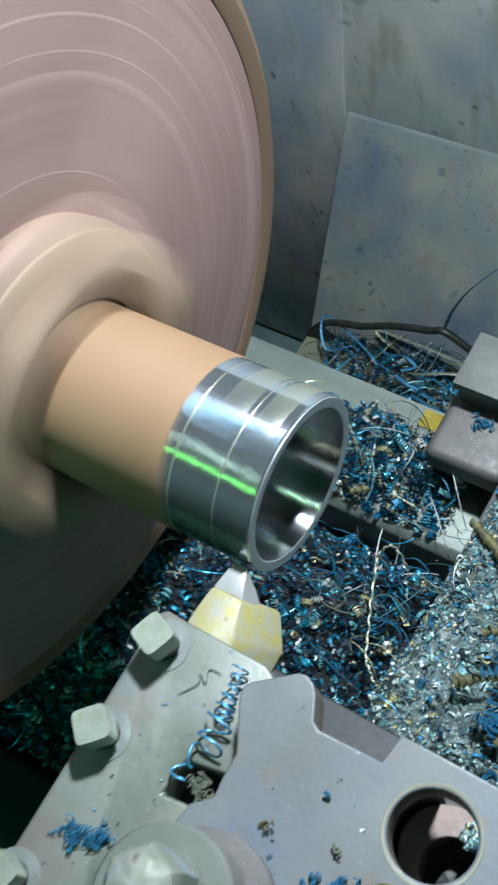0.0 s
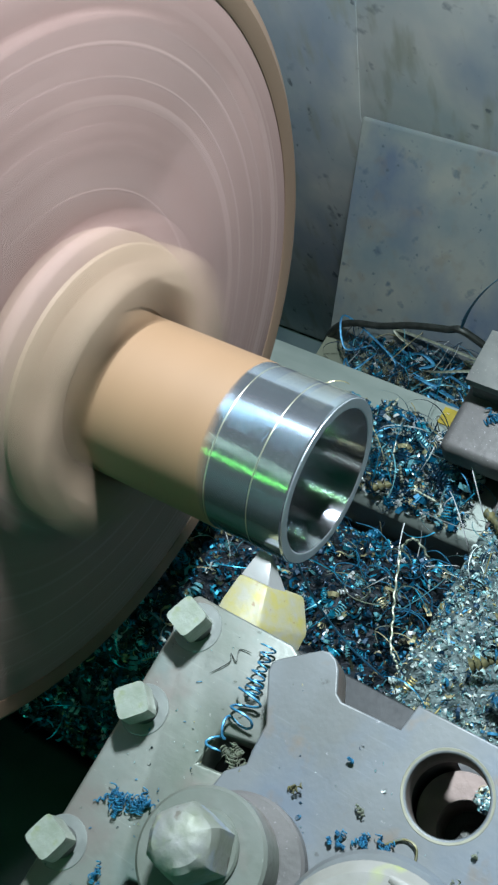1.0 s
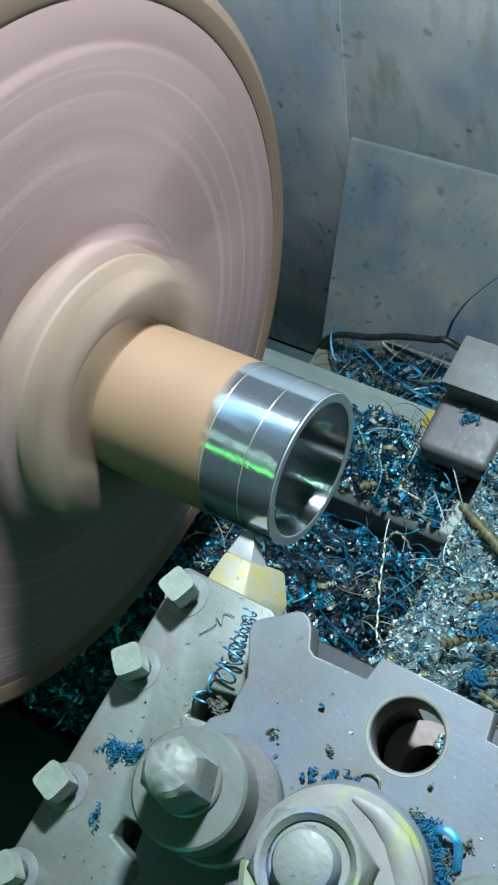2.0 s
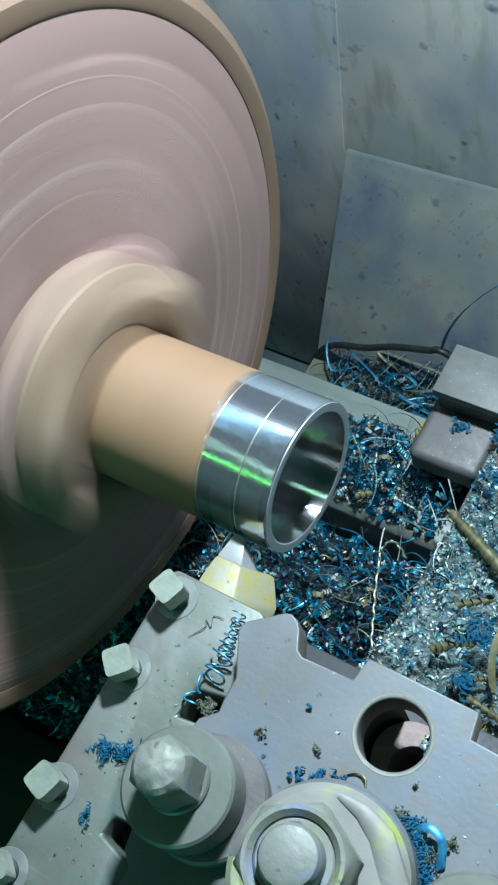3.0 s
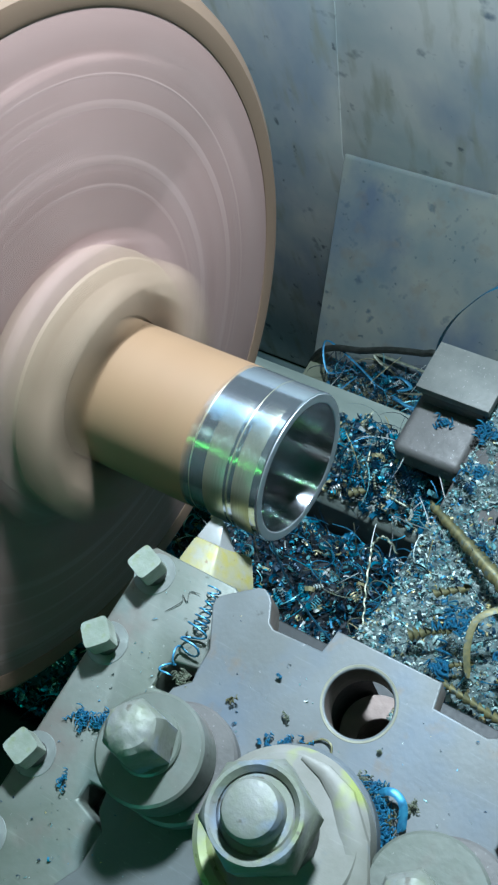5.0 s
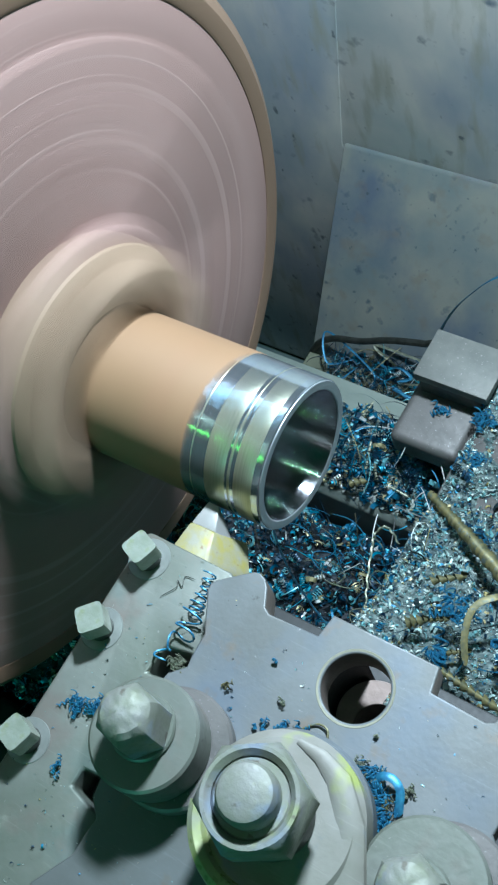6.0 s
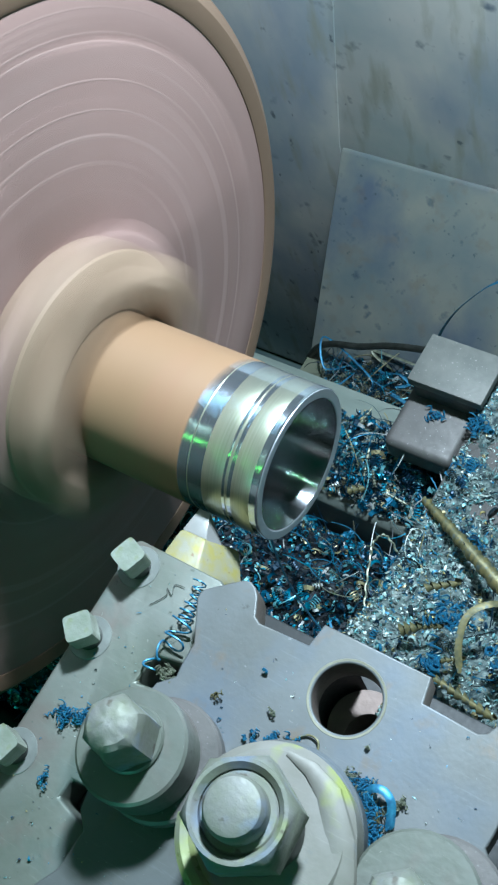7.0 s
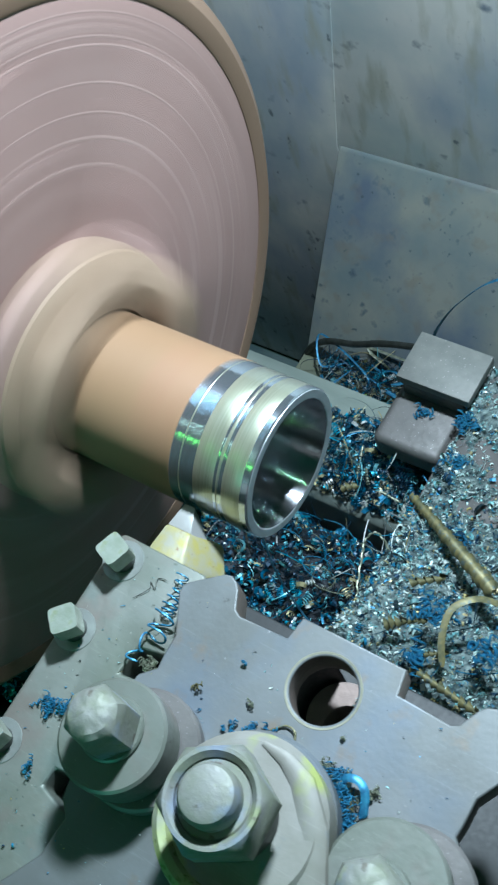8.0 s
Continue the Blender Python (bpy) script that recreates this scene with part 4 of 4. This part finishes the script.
def spiral(name, a, b, radius, turns, mat, label, taper=1.0, lap=0.85):
    """A ribbon rolled round the line from a to b."""
    a, b = Vector(a), Vector(b)
    axis = b - a
    z = axis.normalized()
    x = z.orthogonal().normalized()
    y = z.cross(x)
    n = int(turns * 16)
    half = axis / turns * 0.5 * lap
    verts, faces = [], []
    mid = (a + b) / 2
    for i in range(n + 1):
        t = i / n
        q = 2 * math.pi * turns * t
        r = radius * (1 + (taper - 1) * t) * (1 + 0.12 * math.sin(q * 0.3))
        c = a + axis * t - mid
        d = x * math.cos(q) + y * math.sin(q)
        verts += [tuple(c + d * r - half), tuple(c + d * r * 0.42 + half), tuple(c + d * (r * 0.42 - 0.0003) + half), tuple(c + d * (r - 0.0003) - half)]
    for i in range(n):
        for k in range(4):
            faces.append((4 * i + k, 4 * i + (k + 1) % 4, 4 * i + 4 + (k + 1) % 4, 4 * i + 4 + k))
    ob = raw_mesh(name, verts, faces, mat, smooth=True)
    ob.location = mid
    return tagged(ob, label, "chip")


TIGHT = glide([(0.0387, -0.0921, 0.0532), (0.0400, -0.1000, 0.0530), (0.0412, -0.1080, 0.0530), (0.0420, -0.1125, 0.0530)], 10)
ride(tube_mesh("spring_chip", helix(TIGHT, 0.0030, 6.5, 26, 0.8, 2.2), 0.00042, M_BLUE_CHIP, "tight blue coiled chip lying on the tool post block"))
LOOSE = glide([(0.0420, -0.1120, 0.0545), (0.0425, -0.1180, 0.0545), (0.0435, -0.1250, 0.0545), (0.0380, -0.1320, 0.0535), (0.0400, -0.1385, 0.0520)], 10)
ride(tube_mesh("spring_chip", helix(LOOSE, 0.0046, 3.4, 40, 0.6, 0.6), 0.00055, M_BLUE_CHIP, "loose blue coiled chip lying on the tool post block"))
HAIR = glide([(0.021, -0.1125, 0.0502), (0.026, -0.105, 0.0506), (0.0245, -0.1015, 0.0502), (0.0285, -0.1035, 0.0506), (0.027, -0.0985, 0.0502), (0.0325, -0.0975, 0.0506)], 10)
ride(tube_mesh("hair_chip", HAIR, 0.00022, M_THREAD, "thin dark hair-like chip on the tool post block"))
HOOK = glide([(0.1175, -0.1385, 0.0685), (0.1235, -0.1325, 0.0692), (0.1285, -0.1325, 0.0698), (0.1305, -0.1365, 0.0695), (0.1290, -0.1395, 0.069)], 10)
ride(tube_mesh("hook_chip", HOOK, 0.0005, M_GOLD_CHIP, "straw coloured hooked chip beside the collar"))
BIGCURL = glide([(0.1556, -0.1410, 0.070), (0.1585, -0.1385, 0.0735), (0.1628, -0.1378, 0.0740), (0.1668, -0.1402, 0.0735), (0.1688, -0.1448, 0.0715), (0.1700, -0.1492, 0.0695)], 10)
ride(tube_mesh("broad_curl_chip", BIGCURL, 0.0018, M_BLUE_CHIP, "broad blue curled chip beside the collar", flat=0.25))
for k, (x, y, z, spread, count, mat) in enumerate((
    (0.0140, -0.1750, 0.0497, 0.0030, 12, M_BLUE_CHIP), (0.0235, -0.1715, 0.0497, 0.0028, 10, M_BLUE_CHIP), (0.0224, -0.2011, 0.0497, 0.0016, 5, M_BLUE_CHIP),
    (0.0480, -0.1365, 0.0497, 0.003, 10, M_PALE_CHIP), (0.1030, -0.1445, 0.0682, 0.0017, 5, M_BLUE_CHIP), (0.1110, -0.1405, 0.0682, 0.0016, 5, M_BLUE_CHIP), (0.1180, -0.1385, 0.0682, 0.0016, 5, M_BLUE_CHIP),
    (0.1525, -0.1402, 0.0682, 0.0020, 12, M_BLUE_CHIP), (0.1560, -0.1432, 0.0682, 0.0020, 14, M_BLUE_CHIP), (0.1595, -0.1475, 0.0682, 0.0020, 16, M_BLUE_CHIP), (0.1635, -0.1518, 0.0682, 0.0020, 16, M_BLUE_CHIP), (0.1665, -0.1560, 0.0682, 0.0020, 14, M_BLUE_CHIP),
    (0.1672, -0.1605, 0.0682, 0.0019, 10, M_BLUE_CHIP), (0.1615, -0.1495, 0.0682, 0.0020, 7, M_GOLD_CHIP), (0.1545, -0.1415, 0.0682, 0.0019, 8, M_PALE_CHIP), (0.1470, -0.1378, 0.0682, 0.0017, 6, M_PALE_CHIP), (0.1690, -0.1388, 0.0682, 0.0017, 7, M_PALE_CHIP),
    (0.0944, -0.1172, 0.0682, 0.0008, 3, M_BLUE_CHIP), (0.0807, -0.1357, 0.0682, 0.0017, 3, M_GOLD_CHIP), (0.1473, -0.1257, 0.0682, 0.0005, 3, M_PALE_CHIP), (0.1050, -0.1310, 0.0682, 0.0012, 3, M_PALE_CHIP),
)):
    ride(tangle("chip_knot", x, y, z, spread, count, mat, "small knot of curled chips on the tool post", seed=k + 11, size=0.8 if spread > 0.0018 else 0.5 if spread > 0.001 else 0.26, wire=0.00030))

# larger chips on the saddle
ride(spiral("spiral_chip", (0.0142, 0.1188, -0.290), (0.125, 0.045, -0.203), 0.0036, 24, M_GOLD_CHIP, "long straw coloured spiral chip on the saddle", 1.9))
for a, b, r, turns in (((0.0700, 0.027, -0.201), (0.0890, 0.040, -0.201), 0.0034, 4), ((0.0690, -0.008, -0.198), (0.0790, -0.002, -0.196), 0.0048, 3), ((0.0790, -0.002, -0.196), (0.0930, 0.006, -0.198), 0.0022, 5), ((0.1000, -0.028, -0.198), (0.150, -0.036, -0.192), 0.0036, 9), ((0.100, -0.018, -0.194), (0.116, -0.009, -0.194), 0.0024, 5)):
    ride(spiral("rolled_chip", a, b, r, turns, M_GOLD_CHIP, "short rolled straw coloured chip on the saddle"))
LOOP = glide([(0.118, -0.020, -0.190), (0.1101, -0.0044, -0.184), (0.1075, 0.0139, -0.180), (0.1157, 0.0268, -0.180), (0.128, 0.034, -0.186), (0.150, 0.036, -0.196)], 10)
ride(tube_mesh("loop_chip", LOOP, 0.0024, M_GOLD_CHIP, "broad straw coloured looped chip on the saddle", flat=0.12))
for x, y, z, seed in ((0.095, 0.012, -0.196, 41), (0.098, -0.02, -0.196, 42), (0.14, 0.0, -0.19, 43), (0.03, 0.165, -0.296, 44), (0.022, 0.20, -0.296, 45), (0.07, 0.09, -0.275, 46)):
    ride(tangle("chip_knot", x, y, z, 0.005, 8, M_BLUE_CHIP, "knot of blue curled chips on the saddle", wire=0.0007, seed=seed, size=2.0))
ride(tangle("chip_knot", -0.0192, 0.2003, -0.3085, 0.002, 4, M_BLUE_CHIP, "small blue chip on the rear clamp", wire=0.0007, seed=60, size=1.6))

# long chips on the bed and in the pan
tube_mesh("wire_chip", glide([(-0.030, -0.012, -0.062), (-0.031, -0.020, -0.10), (-0.025, -0.027, -0.15), (-0.012, -0.030, -0.22), (0.0, -0.026, -0.29)], 8), 0.0011, M_BLUE_CHIP, "blue wire chip standing up below the tube end", flat=0.5)
STRAND = glide([(-0.0095, 0.0639, -0.272), (-0.0187, 0.0686, -0.262), (-0.0250, 0.0679, -0.262), (-0.0294, 0.0610, -0.268), (-0.0269, 0.0505, -0.272), (-0.0206, 0.0306, -0.276), (-0.0127, 0.0121, -0.278), (-0.0049, -0.0061, -0.278), (0.0030, -0.0136, -0.276), (0.0100, -0.02, -0.278)], 8)
tube_mesh("strand_chip", helix(STRAND, 0.0005, 16, 8), 0.0009, M_PALE_CHIP, "long pale twisted chip on the swarf heap", flat=0.6)
spiral("gold_chip", (-0.100, 0.124, -0.352), (-0.088, 0.131, -0.350), 0.0045, 2.5, M_GOLD_CHIP, "bright ochre chip on the rear way")
for a, b in (((-0.0935, 0.139, -0.352), (-0.1000, 0.164, -0.345)), ((-0.080, 0.136, -0.35), (-0.088, 0.148, -0.348)), ((-0.125, 0.185, -0.356), (-0.118, 0.203, -0.346)), ((-0.066, 0.135, -0.352), (-0.046, 0.133, -0.352))):
    spiral("stick_chip", a, b, 0.0017, 5, M_PALE_CHIP, "pale rolled chip on the rear way")
HOSE = glide([(-0.4235, 0.425, -0.8098), (-0.3864, 0.425, -0.7272), (-0.3518, 0.425, -0.6887), (-0.3054, 0.425, -0.6686), (-0.2595, 0.425, -0.6401), (-0.2101, 0.425, -0.619), (-0.1793, 0.425, -0.6135), (-0.1, 0.43, -0.70), (-0.05, 0.40, -0.738)], 8)
tube_mesh("black_hose", HOSE, 0.0045, M_THREAD, "black coolant hose curving over the chip pan", "hose", sides=10)
for k in range(10):
    g = np.random.default_rng(100 + k)
    c = np.array([g.uniform(-0.33, -0.17), g.uniform(0.36, 0.43), -0.70])
    pts = [c + g.normal(size=3) * (0.030, 0.014, 0.008) for _ in range(5)]
    tube_mesh("ribbon_chip", glide(pts, 8), g.uniform(0.0012, 0.003), M_BLUE_CHIP if k % 5 else M_PALE_CHIP, "long blue ribbon chip tangled in the pan", flat=0.25)
tube_mesh("ribbon_chip", glide([(-0.1916, 0.425, -0.6126), (-0.1739, 0.425, -0.5531), (-0.1406, 0.425, -0.4844), (-0.092, 0.4342, -0.4292), (-0.02, 0.49, -0.46), (0.06, 0.5, -0.60)], 8), 0.0022, M_BLUE_CHIP, "long blue ribbon chip arching up the guard", flat=0.3)
for k in range(26):
    g = np.random.default_rng(200 + k)
    x, y = g.uniform(-0.11, 0.005), g.uniform(0.0, 0.09)
    z = bed_height(x, y)
    a0, r = g.uniform(0, 6.28), g.uniform(0.008, 0.022)
    pts = [(x + r * math.cos(a0 + q * 0.8), y + 0.6 * r * math.sin(a0 + q * 0.8), z + 0.006 + 0.006 * math.sin(q * 0.9 + k) + 0.012 * (q / 5) * g.random()) for q in range(6)]
    tube_mesh("wire_chip", glide(pts, 6), 0.00045, M_BLUE_CHIP if k % 3 else M_PALE_CHIP, "thin blue wire chip on the swarf heap", sides=4)


# ---- motion ----
def motions():
    for ob in CARRIED:
        base = ob.matrix_basis.copy()
        walk(ob, [(0.5 * k, Matrix.Translation((-FEED * 0.5 * k, 0, 0)) @ base) for k in range(17)])
    for ob in TURNING:
        walk(ob, [(k / 30, pose(0, 0, 0, -85.0 * k, 0, 0)) for k in range(241)])


motions()
